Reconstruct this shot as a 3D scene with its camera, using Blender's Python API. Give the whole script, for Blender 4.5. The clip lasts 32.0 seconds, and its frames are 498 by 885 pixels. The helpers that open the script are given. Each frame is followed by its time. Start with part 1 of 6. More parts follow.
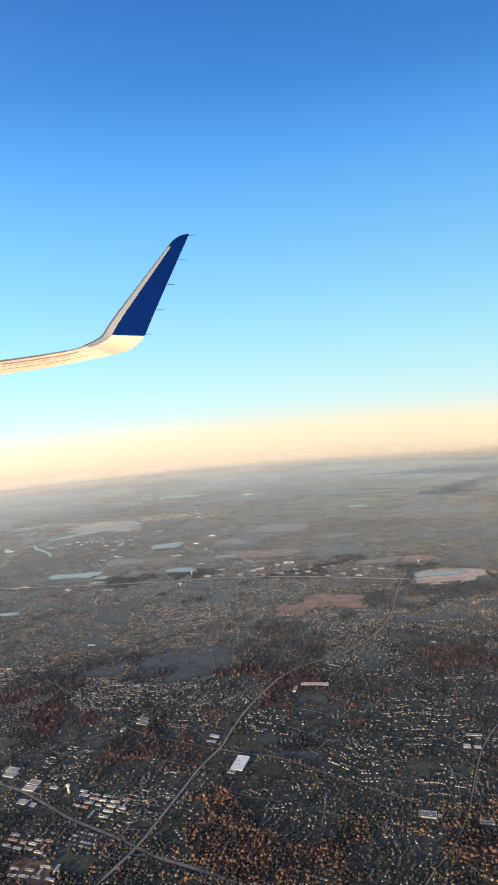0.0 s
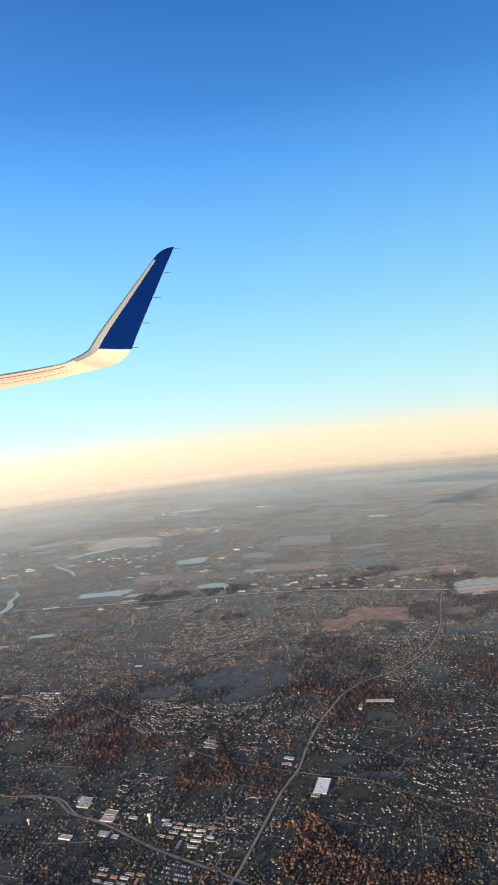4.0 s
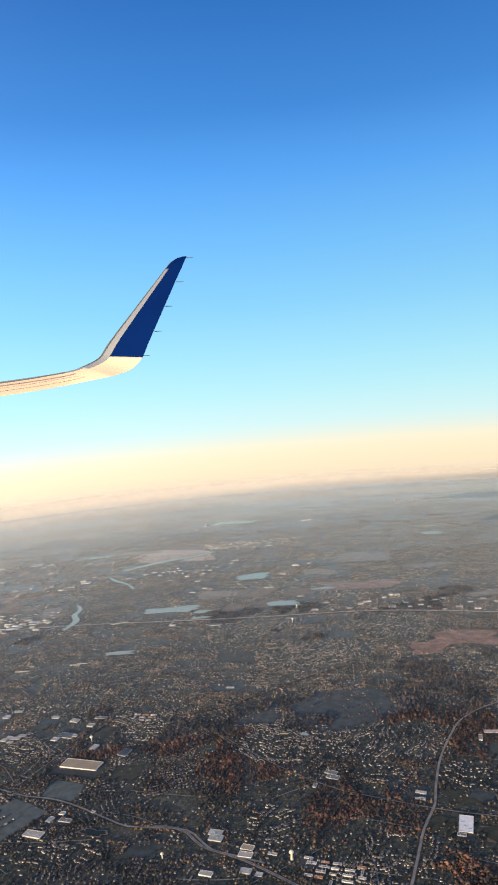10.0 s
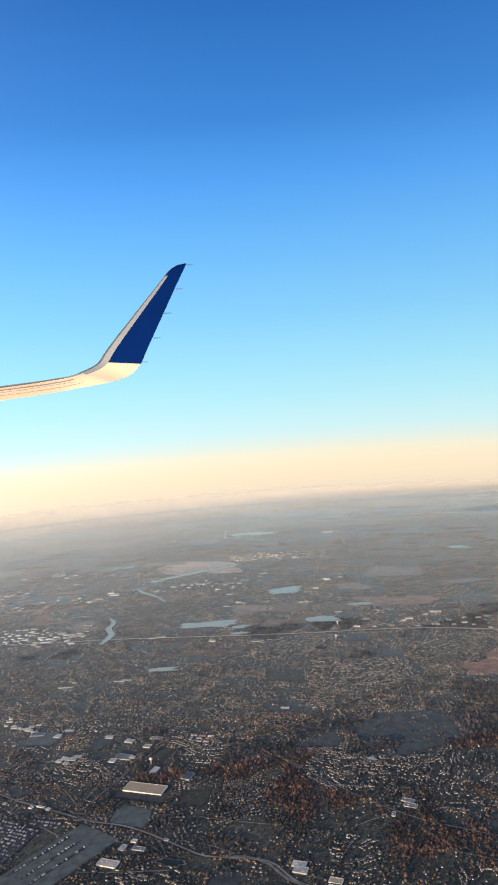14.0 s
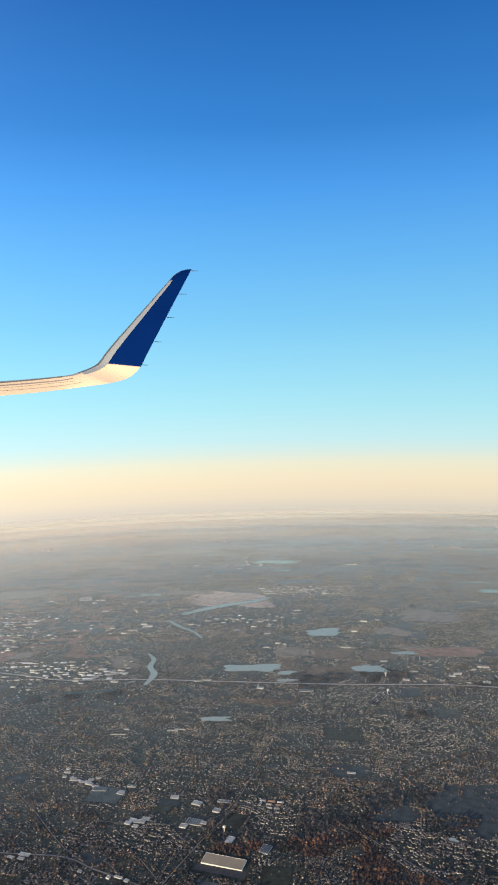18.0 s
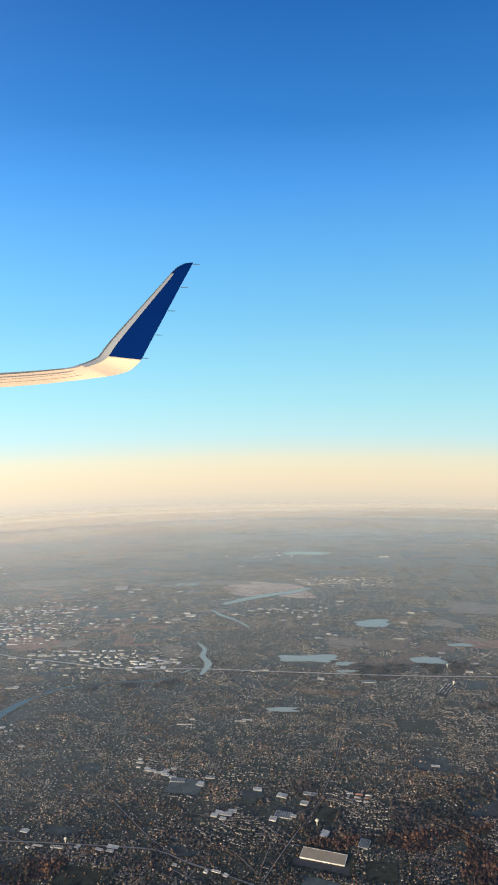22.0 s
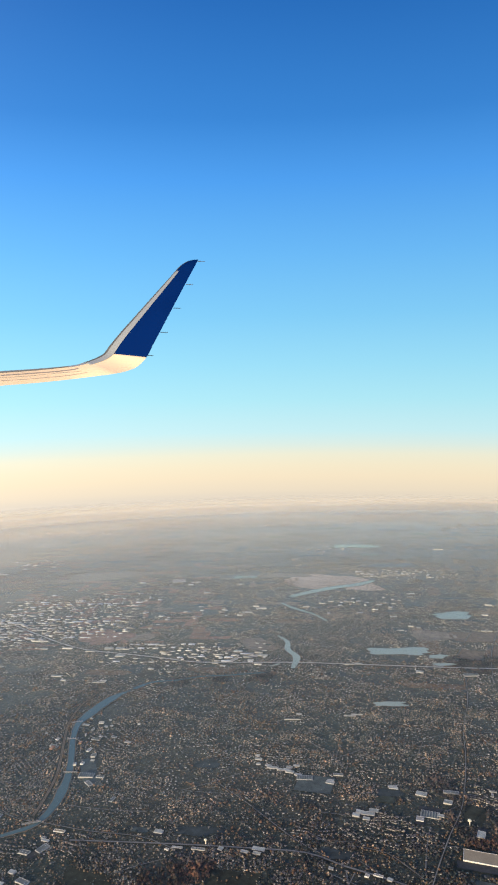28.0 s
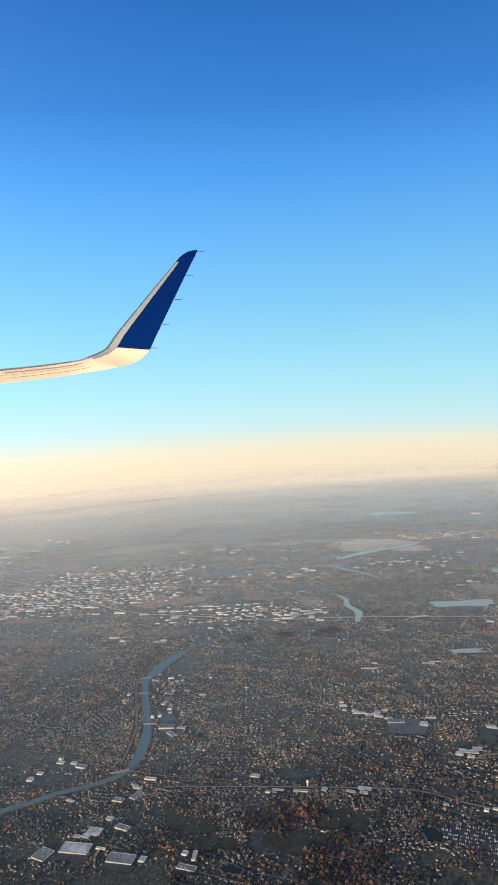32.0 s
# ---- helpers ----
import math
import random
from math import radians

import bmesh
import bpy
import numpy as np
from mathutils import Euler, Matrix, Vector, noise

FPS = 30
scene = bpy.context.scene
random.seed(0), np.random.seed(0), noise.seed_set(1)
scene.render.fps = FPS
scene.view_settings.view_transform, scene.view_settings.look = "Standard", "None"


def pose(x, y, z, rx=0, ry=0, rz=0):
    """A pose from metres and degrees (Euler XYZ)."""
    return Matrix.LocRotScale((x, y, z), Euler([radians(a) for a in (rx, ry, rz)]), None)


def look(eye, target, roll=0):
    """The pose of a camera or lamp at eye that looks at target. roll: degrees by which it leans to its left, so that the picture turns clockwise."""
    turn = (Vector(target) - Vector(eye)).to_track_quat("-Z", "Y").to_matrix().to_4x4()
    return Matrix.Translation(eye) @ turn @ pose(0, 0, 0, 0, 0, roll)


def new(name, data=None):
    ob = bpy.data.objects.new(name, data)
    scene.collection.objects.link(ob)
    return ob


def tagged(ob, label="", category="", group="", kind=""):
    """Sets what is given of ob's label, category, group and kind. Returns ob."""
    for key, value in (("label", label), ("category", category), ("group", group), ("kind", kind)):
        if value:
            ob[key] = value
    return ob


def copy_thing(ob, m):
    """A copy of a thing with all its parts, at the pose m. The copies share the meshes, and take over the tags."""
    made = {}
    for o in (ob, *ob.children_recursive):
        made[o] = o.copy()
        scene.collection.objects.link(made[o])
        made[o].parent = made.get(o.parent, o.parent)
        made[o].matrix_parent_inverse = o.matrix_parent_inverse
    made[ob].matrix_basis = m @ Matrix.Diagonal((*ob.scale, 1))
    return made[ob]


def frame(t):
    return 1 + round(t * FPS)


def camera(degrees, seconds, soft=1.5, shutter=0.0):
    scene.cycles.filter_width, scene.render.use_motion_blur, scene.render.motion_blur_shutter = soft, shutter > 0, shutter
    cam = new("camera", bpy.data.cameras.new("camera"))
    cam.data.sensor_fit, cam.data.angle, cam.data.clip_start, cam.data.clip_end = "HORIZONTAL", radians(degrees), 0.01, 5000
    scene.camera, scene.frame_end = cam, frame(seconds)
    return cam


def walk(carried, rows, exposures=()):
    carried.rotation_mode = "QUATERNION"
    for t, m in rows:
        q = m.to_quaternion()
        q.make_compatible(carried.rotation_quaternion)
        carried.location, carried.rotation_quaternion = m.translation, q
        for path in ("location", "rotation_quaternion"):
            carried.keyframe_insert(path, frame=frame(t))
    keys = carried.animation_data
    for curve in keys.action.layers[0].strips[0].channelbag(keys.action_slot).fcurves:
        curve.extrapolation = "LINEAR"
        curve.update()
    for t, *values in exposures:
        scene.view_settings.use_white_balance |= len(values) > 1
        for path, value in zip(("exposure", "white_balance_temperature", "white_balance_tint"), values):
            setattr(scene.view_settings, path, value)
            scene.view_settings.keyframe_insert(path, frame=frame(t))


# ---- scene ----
# A suburb and its river seen from an airliner at dusk. The whole land is built at one scale,
# M scene metres to a real metre; the wing keeps its own true proportions and stands far off,
# so that it holds its place in the view as it does for a passenger.
M = 0.0125
cam = camera(39.16, 32.0, soft=1.95)
# seconds, place, heading (clockwise from +y), pitch, lean
PATH = [
    (0, -7.342, -3.685, 29.189, 4.069, -7.065, -4.970),
    (0.5, -8.114, -3.463, 29.232, 4.490, -6.698, -5.567),
    (1, -8.883, -3.243, 29.304, 4.786, -6.429, -6.205),
    (1.5, -9.649, -3.029, 29.384, 5.028, -6.337, -6.490),
    (2, -10.410, -2.821, 29.472, 5.133, -6.336, -6.605),
    (2.5, -11.168, -2.620, 29.561, 5.173, -6.357, -6.556),
    (3, -11.925, -2.425, 29.680, 5.160, -6.318, -6.290),
    (3.5, -12.682, -2.233, 29.804, 5.167, -6.271, -6.130),
    (5.5, -15.729, -1.527, 30.372, 4.969, -6.264, -6.109),
    (6, -16.501, -1.316, 30.531, 4.847, -6.253, -6.157),
    (6.5, -17.275, -1.099, 30.652, 4.780, -6.087, -6.053),
    (7, -18.050, -0.874, 30.793, 4.519, -5.917, -5.916),
    (7.5, -18.826, -0.641, 30.893, 4.693, -5.584, -5.963),
    (8, -19.601, -0.402, 31.030, 4.643, -5.462, -5.901),
    (8.5, -20.372, -0.160, 31.163, 4.620, -5.421, -5.738),
    (9, -21.139, 0.085, 31.268, 4.604, -5.391, -5.578),
    (9.5, -21.899, 0.330, 31.358, 4.592, -5.367, -5.434),
    (10, -22.654, 0.575, 31.442, 4.557, -5.436, -5.248),
    (10.5, -23.403, 0.818, 31.543, 4.573, -5.354, -5.378),
    (11, -24.150, 1.061, 31.644, 4.604, -5.347, -5.310),
    (11.5, -24.897, 1.303, 31.794, 4.663, -5.275, -5.111),
    (12, -25.650, 1.545, 31.897, 4.641, -5.252, -5.037),
    (12.5, -26.412, 1.787, 31.946, 4.676, -5.144, -5.058),
    (13, -27.191, 2.028, 32.007, 4.946, -5.091, -4.628),
    (13.5, -27.994, 2.268, 32.175, 4.929, -4.868, -4.731),
    (14, -28.827, 2.507, 32.599, 4.899, -4.847, -4.540),
    (14.5, -29.693, 2.747, 33.342, 4.808, -4.844, -3.928),
    (16.5, -33.925, 3.766, 37.538, 5.016, -4.614, -1.626),
    (17, -35.025, 4.089, 37.768, 5.164, -4.415, -1.450),
    (17.5, -36.126, 4.425, 37.865, 5.275, -4.319, -1.434),
    (18, -37.218, 4.777, 37.855, 5.389, -4.220, -1.454),
    (18.5, -38.297, 5.146, 37.820, 5.285, -4.390, -1.513),
    (19, -39.359, 5.532, 37.722, 5.188, -4.499, -1.378),
    (19.5, -40.402, 5.929, 37.543, 5.075, -4.612, -1.234),
    (20, -41.428, 6.337, 37.302, 5.091, -4.639, -1.180),
    (20.5, -42.437, 6.751, 37.061, 5.179, -4.746, -0.893),
    (21, -43.432, 7.169, 36.814, 5.317, -4.726, -0.797),
    (21.5, -44.417, 7.588, 36.602, 5.473, -4.676, -0.780),
    (22, -45.395, 8.003, 36.462, 5.490, -4.661, -0.824),
    (22.5, -46.366, 8.412, 36.387, 5.490, -4.647, -0.876),
    (23, -47.332, 8.814, 36.343, 5.463, -4.675, -0.788),
    (23.5, -48.292, 9.207, 36.218, 5.398, -4.662, -0.759),
    (24, -49.248, 9.592, 35.943, 5.385, -4.598, -0.755),
    (24.5, -50.198, 9.972, 35.500, 5.429, -4.483, -0.910),
    (25, -51.141, 10.348, 35.232, 5.372, -4.400, -0.789),
    (25.5, -52.074, 10.722, 35.193, 5.417, -4.534, -0.826),
    (27.5, -55.617, 12.192, 34.777, 5.272, -4.762, -0.916),
    (28, -56.447, 12.578, 34.664, 5.164, -4.869, -1.006),
    (28.5, -57.268, 12.967, 34.485, 5.145, -4.980, -1.169),
    (29, -58.077, 13.357, 34.075, 5.079, -5.061, -1.159),
    (29.5, -58.875, 13.746, 33.292, 5.005, -5.046, -1.414),
    (30, -59.660, 14.134, 32.268, 4.997, -5.010, -1.699),
    (30.5, -60.434, 14.521, 31.252, 4.902, -5.152, -2.262),
    (31, -61.201, 14.908, 30.451, 4.791, -5.350, -2.656),
    (31.5, -61.963, 15.293, 29.921, 4.691, -5.536, -2.973),
    (32, -62.725, 15.678, 29.612, 4.714, -5.672, -2.969),
]


def aimed(x, y, z, yaw, pitch, lean):
    a, b = radians(yaw), radians(pitch)
    return look((x, y, z), (x + math.sin(a) * math.cos(b), y + math.cos(a) * math.cos(b), z + math.sin(b)), lean)


# the film grows a little darker and cooler after the first half
walk(cam, [(t, aimed(*row)) for t, *row in PATH],
     [(0, 0.12, 6950, 10), (8, 0.11, 6900, 10), (13, 0.08, 6750, 10), (18, -0.05, 6450, 5), (25, -0.05, 6450, 5), (32, -0.02, 6500, 8)])

# ---- sky, sun ----
SUN_AZ, SUN_EL = radians(228), radians(8.5)   # low behind the camera
world = bpy.data.worlds.new("sky")
scene.world = world
world.use_nodes = True
wn, wl = world.node_tree.nodes, world.node_tree.links
wn.clear()


def srgb(r, g, b):
    return tuple((v / 255 / 12.92 if v < 10 else ((v / 255 + 0.055) / 1.055) ** 2.4) for v in (r, g, b)) + (1,)


coord = wn.new("ShaderNodeTexCoord")
split = wn.new("ShaderNodeSeparateXYZ")
wl.new(coord.outputs["Generated"], split.inputs[0])
height = wn.new("ShaderNodeMapRange")
height.inputs["From Min"].default_value, height.inputs["From Max"].default_value = -0.25, 0.75
wl.new(split.outputs["Z"], height.inputs["Value"])
ramp = wn.new("ShaderNodeValToRGB")
wl.new(height.outputs[0], ramp.inputs[0])
# degrees above the rim of the land, which lies near RIM below the level plane
RIM = 9.6
STOPS = [(-1.5, (204, 196, 191)), (0.0, (224, 211, 200)), (0.8, (241, 222, 200)), (1.9, (252, 230, 200)), (2.8, (252, 235, 205)), (3.7, (246, 239, 215)), (4.6, (225, 240, 234)),
         (5.6, (206, 241, 247)), (8.2, (181, 236, 251)), (11.0, (161, 226, 253)), (15.0, (134, 208, 253)), (19.7, (110, 188, 252)),
         (25.2, (81, 161, 244)), (29.6, (58, 134, 217)), (37.5, (37, 106, 187)), (58, (33, 86, 160))]
while len(ramp.color_ramp.elements) < len(STOPS):
    ramp.color_ramp.elements.new(0.5)
for el, (deg, rgb) in zip(ramp.color_ramp.elements, STOPS):
    el.position, el.color = math.sin(radians(deg - RIM)) + 0.25, srgb(*rgb)
air = wn.new("ShaderNodeTexSky")
air.sky_type, air.sun_disc = "NISHITA", False
air.sun_elevation, air.sun_rotation, air.altitude, air.dust_density = SUN_EL, SUN_AZ, 2000, 2.0
lift = wn.new("ShaderNodeVectorMath")
lift.inputs[1].default_value = (0, 0, 0.18)
wl.new(coord.outputs["Generated"], lift.inputs[0])
wl.new(lift.outputs[0], air.inputs["Vector"])
dim = wn.new("ShaderNodeVectorMath")
dim.operation = "SCALE"
dim.inputs["Scale"].default_value = 0.10
wl.new(air.outputs[0], dim.inputs[0])
# the whole sky grows brighter and warmer round towards the sun
facing = wn.new("ShaderNodeVectorMath")
facing.operation = "DOT_PRODUCT"
facing.inputs[1].default_value = (math.sin(SUN_AZ), math.cos(SUN_AZ), 0)
wl.new(coord.outputs["Generated"], facing.inputs[0])
sunward = wn.new("ShaderNodeMapRange")
sunward.interpolation_type = "SMOOTHSTEP"
sunward.inputs["From Min"].default_value, sunward.inputs["From Max"].default_value = -1.1, 1.0
wl.new(facing.outputs["Value"], sunward.inputs["Value"])
gain = wn.new("ShaderNodeMath")
gain.operation = "MULTIPLY_ADD"
gain.inputs[1].default_value, gain.inputs[2].default_value = 0.95, 0.99
wl.new(sunward.outputs[0], gain.inputs[0])
bright = wn.new("ShaderNodeVectorMath")
bright.operation = "SCALE"
wl.new(ramp.outputs[0], bright.inputs[0])
wl.new(gain.outputs[0], bright.inputs["Scale"])
soft = wn.new("ShaderNodeMath")
soft.operation = "POWER"
soft.inputs[1].default_value = 2.9
wl.new(sunward.outputs[0], soft.inputs[0])
glow = wn.new("ShaderNodeMixRGB")
glow.inputs[2].default_value = (1.05, 0.86, 0.62, 1)
wl.new(soft.outputs[0], glow.inputs[0])
wl.new(bright.outputs[0], glow.inputs[1])
both = wn.new("ShaderNodeMixRGB")
both.inputs[0].default_value = 0.92
wl.new(dim.outputs[0], both.inputs[1])
wl.new(glow.outputs[0], both.inputs[2])
back = wn.new("ShaderNodeBackground")
back.inputs["Strength"].default_value = 1.0
wl.new(both.outputs[0], back.inputs["Color"])
wout = wn.new("ShaderNodeOutputWorld")
wl.new(back.outputs[0], wout.inputs[0])

sun = new("sun", bpy.data.lights.new("sun", "SUN"))
sun.data.energy, sun.data.angle, sun.data.color = 4.9, radians(0.6), (1.0, 0.83, 0.63)
toward = Vector((math.sin(SUN_AZ) * math.cos(SUN_EL), math.cos(SUN_AZ) * math.cos(SUN_EL), math.sin(SUN_EL)))
sun.matrix_world = look(toward * 100, (0, 0, 0))


# ---- materials ----
def material(name, rough=0.8, metal=0.0):
    m = bpy.data.materials.new(name)
    m.use_nodes = True
    b = m.node_tree.nodes["Principled BSDF"]
    b.inputs["Roughness"].default_value, b.inputs["Metallic"].default_value = rough, metal
    return m, m.node_tree.nodes, m.node_tree.links, b


def noise_node(n, l, scale, detail=4.0, rough=0.6, kind="ShaderNodeTexNoise"):
    t = n.new(kind)
    t.inputs["Scale"].default_value = scale
    if kind == "ShaderNodeTexNoise":
        t.inputs["Detail"].default_value, t.inputs["Roughness"].default_value = detail, rough
    c = n.new("ShaderNodeNewGeometry")
    l.new(c.outputs["Position"], t.inputs["Vector"])
    return t


def ramp_node(n, l, source, stops):
    r = n.new("ShaderNodeValToRGB")
    while len(r.color_ramp.elements) < len(stops):
        r.color_ramp.elements.new(0.5)
    for e, (p, col) in zip(r.color_ramp.elements, stops):
        e.position, e.color = p, (*col, 1)
    l.new(source, r.inputs[0])
    return r


def mixed(n, l, fac, a, b, blend="MIX"):
    x = n.new("ShaderNodeMixRGB")
    x.blend_type = blend
    for i, v in ((0, fac), (1, a), (2, b)):
        if isinstance(v, (int, float)):
            x.inputs[i].default_value = v
        elif isinstance(v, tuple):
            x.inputs[i].default_value = (*v, 1)
        else:
            l.new(v, x.inputs[i])
    return x.outputs[0]


def plain(name, col, rough=0.8, metal=0.0, scale=2.0, vary=0.25, fine=20.0):
    """Paint or earth with patches and grain of its own."""
    m, n, l, b = material(name, rough, metal)
    big, small = noise_node(n, l, scale), noise_node(n, l, fine, 3)
    lo, hi = tuple(c * (1 - vary) for c in col), tuple(min(1, c * (1 + vary)) for c in col)
    first = ramp_node(n, l, big.outputs[0], [(0.3, lo), (0.7, hi)])
    grain = ramp_node(n, l, small.outputs[0], [(0.25, (0.75, 0.75, 0.75)), (0.75, (1.15, 1.15, 1.15))])
    l.new(mixed(n, l, 1.0, first.outputs[0], grain.outputs[0], "MULTIPLY"), b.inputs["Base Color"])
    return m


def island(name, cols, rough=0.8, drift=0.0):
    """One tone for each separate piece of a joined mesh."""
    m, n, l, b = material(name, rough)
    g = n.new("ShaderNodeNewGeometry")
    k = len(cols)
    r = ramp_node(n, l, g.outputs["Random Per Island"], [((i + 0.001) / k, c) for i, c in enumerate(cols)])
    r.color_ramp.interpolation = "CONSTANT"
    tint = noise_node(n, l, 9.0, 3)
    shade = ramp_node(n, l, tint.outputs[0], [(0.3, (0.7, 0.7, 0.7)), (0.7, (1.2, 1.2, 1.2))])
    col = mixed(n, l, 1.0, r.outputs[0], shade.outputs[0], "MULTIPLY")
    if drift:
        wide = noise_node(n, l, 0.55, 4, 0.6)
        lo, hi = (1 - 0.62 * drift, 1 - 0.52 * drift, 1 - 0.46 * drift), (1 + 0.85 * drift, 1 + 0.62 * drift, 1 + 0.40 * drift)
        tone = ramp_node(n, l, wide.outputs[0], [(0.36, lo), (0.50, (0.92, 0.94, 0.95)), (0.66, hi)])
        col = mixed(n, l, 1.0, col, tone.outputs[0], "MULTIPLY")
    l.new(col, b.inputs["Base Color"])
    return m


def glossed(m, ior, rough, tint=(0.86, 0.83, 0.71), sheen=0.2):
    """A thin gloss over the surface, stronger towards grazing view; on land and leaves it stands in for haze."""
    n, l = m.node_tree.nodes, m.node_tree.links
    b = n["Principled BSDF"]
    b.inputs["Specular IOR Level"].default_value = 0.0
    b.inputs["Sheen Weight"].default_value, b.inputs["Sheen Roughness"].default_value = sheen, 0.35
    b.inputs["Sheen Tint"].default_value = (0.96, 0.95, 0.84, 1)
    fr = n.new("ShaderNodeFresnel")
    fr.inputs["IOR"].default_value = ior
    gl = n.new("ShaderNodeBsdfGlossy")
    gl.inputs["Roughness"].default_value = rough
    gl.inputs["Color"].default_value = (*tint, 1)
    mx = n.new("ShaderNodeMixShader")
    l.new(fr.outputs[0], mx.inputs[0])
    l.new(b.outputs[0], mx.inputs[1])
    l.new(gl.outputs[0], mx.inputs[2])
    l.new(mx.outputs[0], n["Material Output"].inputs["Surface"])


def make_ground():
    m, n, l, b = material("suburban_earth", 0.9)
    plots = noise_node(n, l, 0.16, kind="ShaderNodeTexVoronoi")
    plots.inputs["Randomness"].default_value = 1.0
    tone = n.new("ShaderNodeSeparateColor")
    l.new(plots.outputs["Color"], tone.inputs[0])
    land = ramp_node(n, l, tone.outputs[0], [(0.0, (0.032, 0.055, 0.058)), (0.35, (0.060, 0.095, 0.098)), (0.6, (0.076, 0.108, 0.107)), (0.82, (0.125, 0.138, 0.126)), (1.0, (0.045, 0.076, 0.077))])
    broad = noise_node(n, l, 0.03, 5)
    woods = ramp_node(n, l, broad.outputs[0], [(0.4, (0.044, 0.050, 0.044)), (0.6, (0.028, 0.052, 0.047))])
    first = mixed(n, l, 0.55, land.outputs[0], woods.outputs[0])
    clump = noise_node(n, l, 2.2, 5, 0.7)
    speck = ramp_node(n, l, clump.outputs[0], [(0.34, (0.35, 0.35, 0.38)), (0.52, (0.9, 0.85, 0.8)), (0.68, (1.9, 1.6, 1.3))])
    second = mixed(n, l, 1.0, first, speck.outputs[0], "MULTIPLY")
    crowns_tex = noise_node(n, l, 5.5, kind="ShaderNodeTexVoronoi")
    pick = n.new("ShaderNodeSeparateColor")
    l.new(crowns_tex.outputs["Color"], pick.inputs[0])
    leaf = ramp_node(n, l, pick.outputs[0], [(0.0, (0.020, 0.026, 0.018)), (0.3, (0.070, 0.062, 0.042)), (0.5, (0.035, 0.040, 0.029)), (0.7, (0.140, 0.108, 0.060)), (0.85, (0.052, 0.050, 0.036)), (1.0, (0.182, 0.176, 0.136))])
    disc = ramp_node(n, l, crowns_tex.outputs["Distance"], [(0.42, (0.9, 0.9, 0.9)), (0.62, (0.0, 0.0, 0.0))])
    third = mixed(n, l, disc.outputs[0], second, leaf.outputs[0])
    l.new(third, b.inputs["Base Color"])
    glossed(m, 1.17, 0.3, (1.0, 0.93, 0.80))
    return m


GROUND = make_ground()
TONES = {"brown": plain("ploughed_earth", (0.175, 0.118, 0.080), 0.9, 0, 1.6, 0.4), "green": plain("mown_grass", (0.060, 0.072, 0.056), 0.9, 0, 1.6, 0.4),
         "dun": plain("dry_meadow", (0.052, 0.065, 0.067), 0.9, 0, 1.4, 0.4), "tan": plain("stubble", (0.25, 0.195, 0.145), 0.9, 0, 1.0, 0.3),
         "red": plain("rust_heath", (0.30, 0.165, 0.115), 0.9, 0, 1.0, 0.4), "dark": plain("dark_open_ground", (0.042, 0.046, 0.034), 0.9, 0, 1.6, 0.4),
         "sand": plain("pale_sandbar", (0.62, 0.44, 0.31), 0.9, 0, 1.0, 0.3), "lot": plain("grey_gravel_lot", (0.096, 0.115, 0.110), 0.9, 0, 1.6, 0.3)}
for key, m in TONES.items():
    glossed(m, 1.12, 0.3, (0.78, 0.90, 0.88) if key in ("dun", "dark", "green", "lot") else (0.86, 0.83, 0.71))
WOODED = plain("far_wood_floor", (0.060, 0.052, 0.040), 0.9, 0, 0.7, 0.4, 3.0)
glossed(WOODED, 1.14, 0.3)
ASPHALT = plain("road_asphalt", (0.25, 0.235, 0.21), 0.9, 0, 1.0)
LOT = plain("dark_lot_asphalt", (0.055, 0.055, 0.054), 0.9, 0, 3.0, 0.35)
PALE_ROAD = plain("pale_concrete_road", (0.60, 0.55, 0.47), 0.9, 0, 1.0)
glossed(ASPHALT, 1.12, 0.3)
glossed(PALE_ROAD, 1.12, 0.3)
BALLAST = plain("rail_ballast", (0.10, 0.075, 0.055), 0.9, 0, 1.0)
KERB = plain("verge_grass", (0.055, 0.055, 0.035), 0.9, 0, 1.0)
WATER, _n, _l, _b = material("calm_water", 0.06)
_b.inputs["Base Color"].default_value = (0.11, 0.165, 0.16, 1)
_w = noise_node(_n, _l, 6.0, 3)
_bump = _n.new("ShaderNodeBump")
_bump.inputs["Strength"].default_value = 0.06
_l.new(_w.outputs[0], _bump.inputs["Height"])
_l.new(_bump.outputs[0], _b.inputs["Normal"])
glossed(WATER, 1.48, 0.22, (1.0, 0.95, 0.76), 0.05)
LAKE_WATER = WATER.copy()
LAKE_WATER.name = "haze_paled_water"
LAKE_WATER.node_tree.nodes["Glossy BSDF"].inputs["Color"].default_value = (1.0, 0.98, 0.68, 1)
# pale base colour stands in for reflected sky and haze on the lakes
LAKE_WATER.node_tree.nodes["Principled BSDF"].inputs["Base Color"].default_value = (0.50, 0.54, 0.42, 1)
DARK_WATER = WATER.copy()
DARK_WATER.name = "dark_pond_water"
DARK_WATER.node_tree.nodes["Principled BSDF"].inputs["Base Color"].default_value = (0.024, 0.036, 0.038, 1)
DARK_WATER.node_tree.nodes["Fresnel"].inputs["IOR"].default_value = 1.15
SHORE = plain("gravel_shore", (0.24, 0.185, 0.13), 0.9, 0, 2.0)
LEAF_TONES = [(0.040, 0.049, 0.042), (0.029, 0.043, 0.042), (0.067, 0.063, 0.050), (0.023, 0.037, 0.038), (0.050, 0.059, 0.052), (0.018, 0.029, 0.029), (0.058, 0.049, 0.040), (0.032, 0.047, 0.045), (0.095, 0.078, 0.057)]
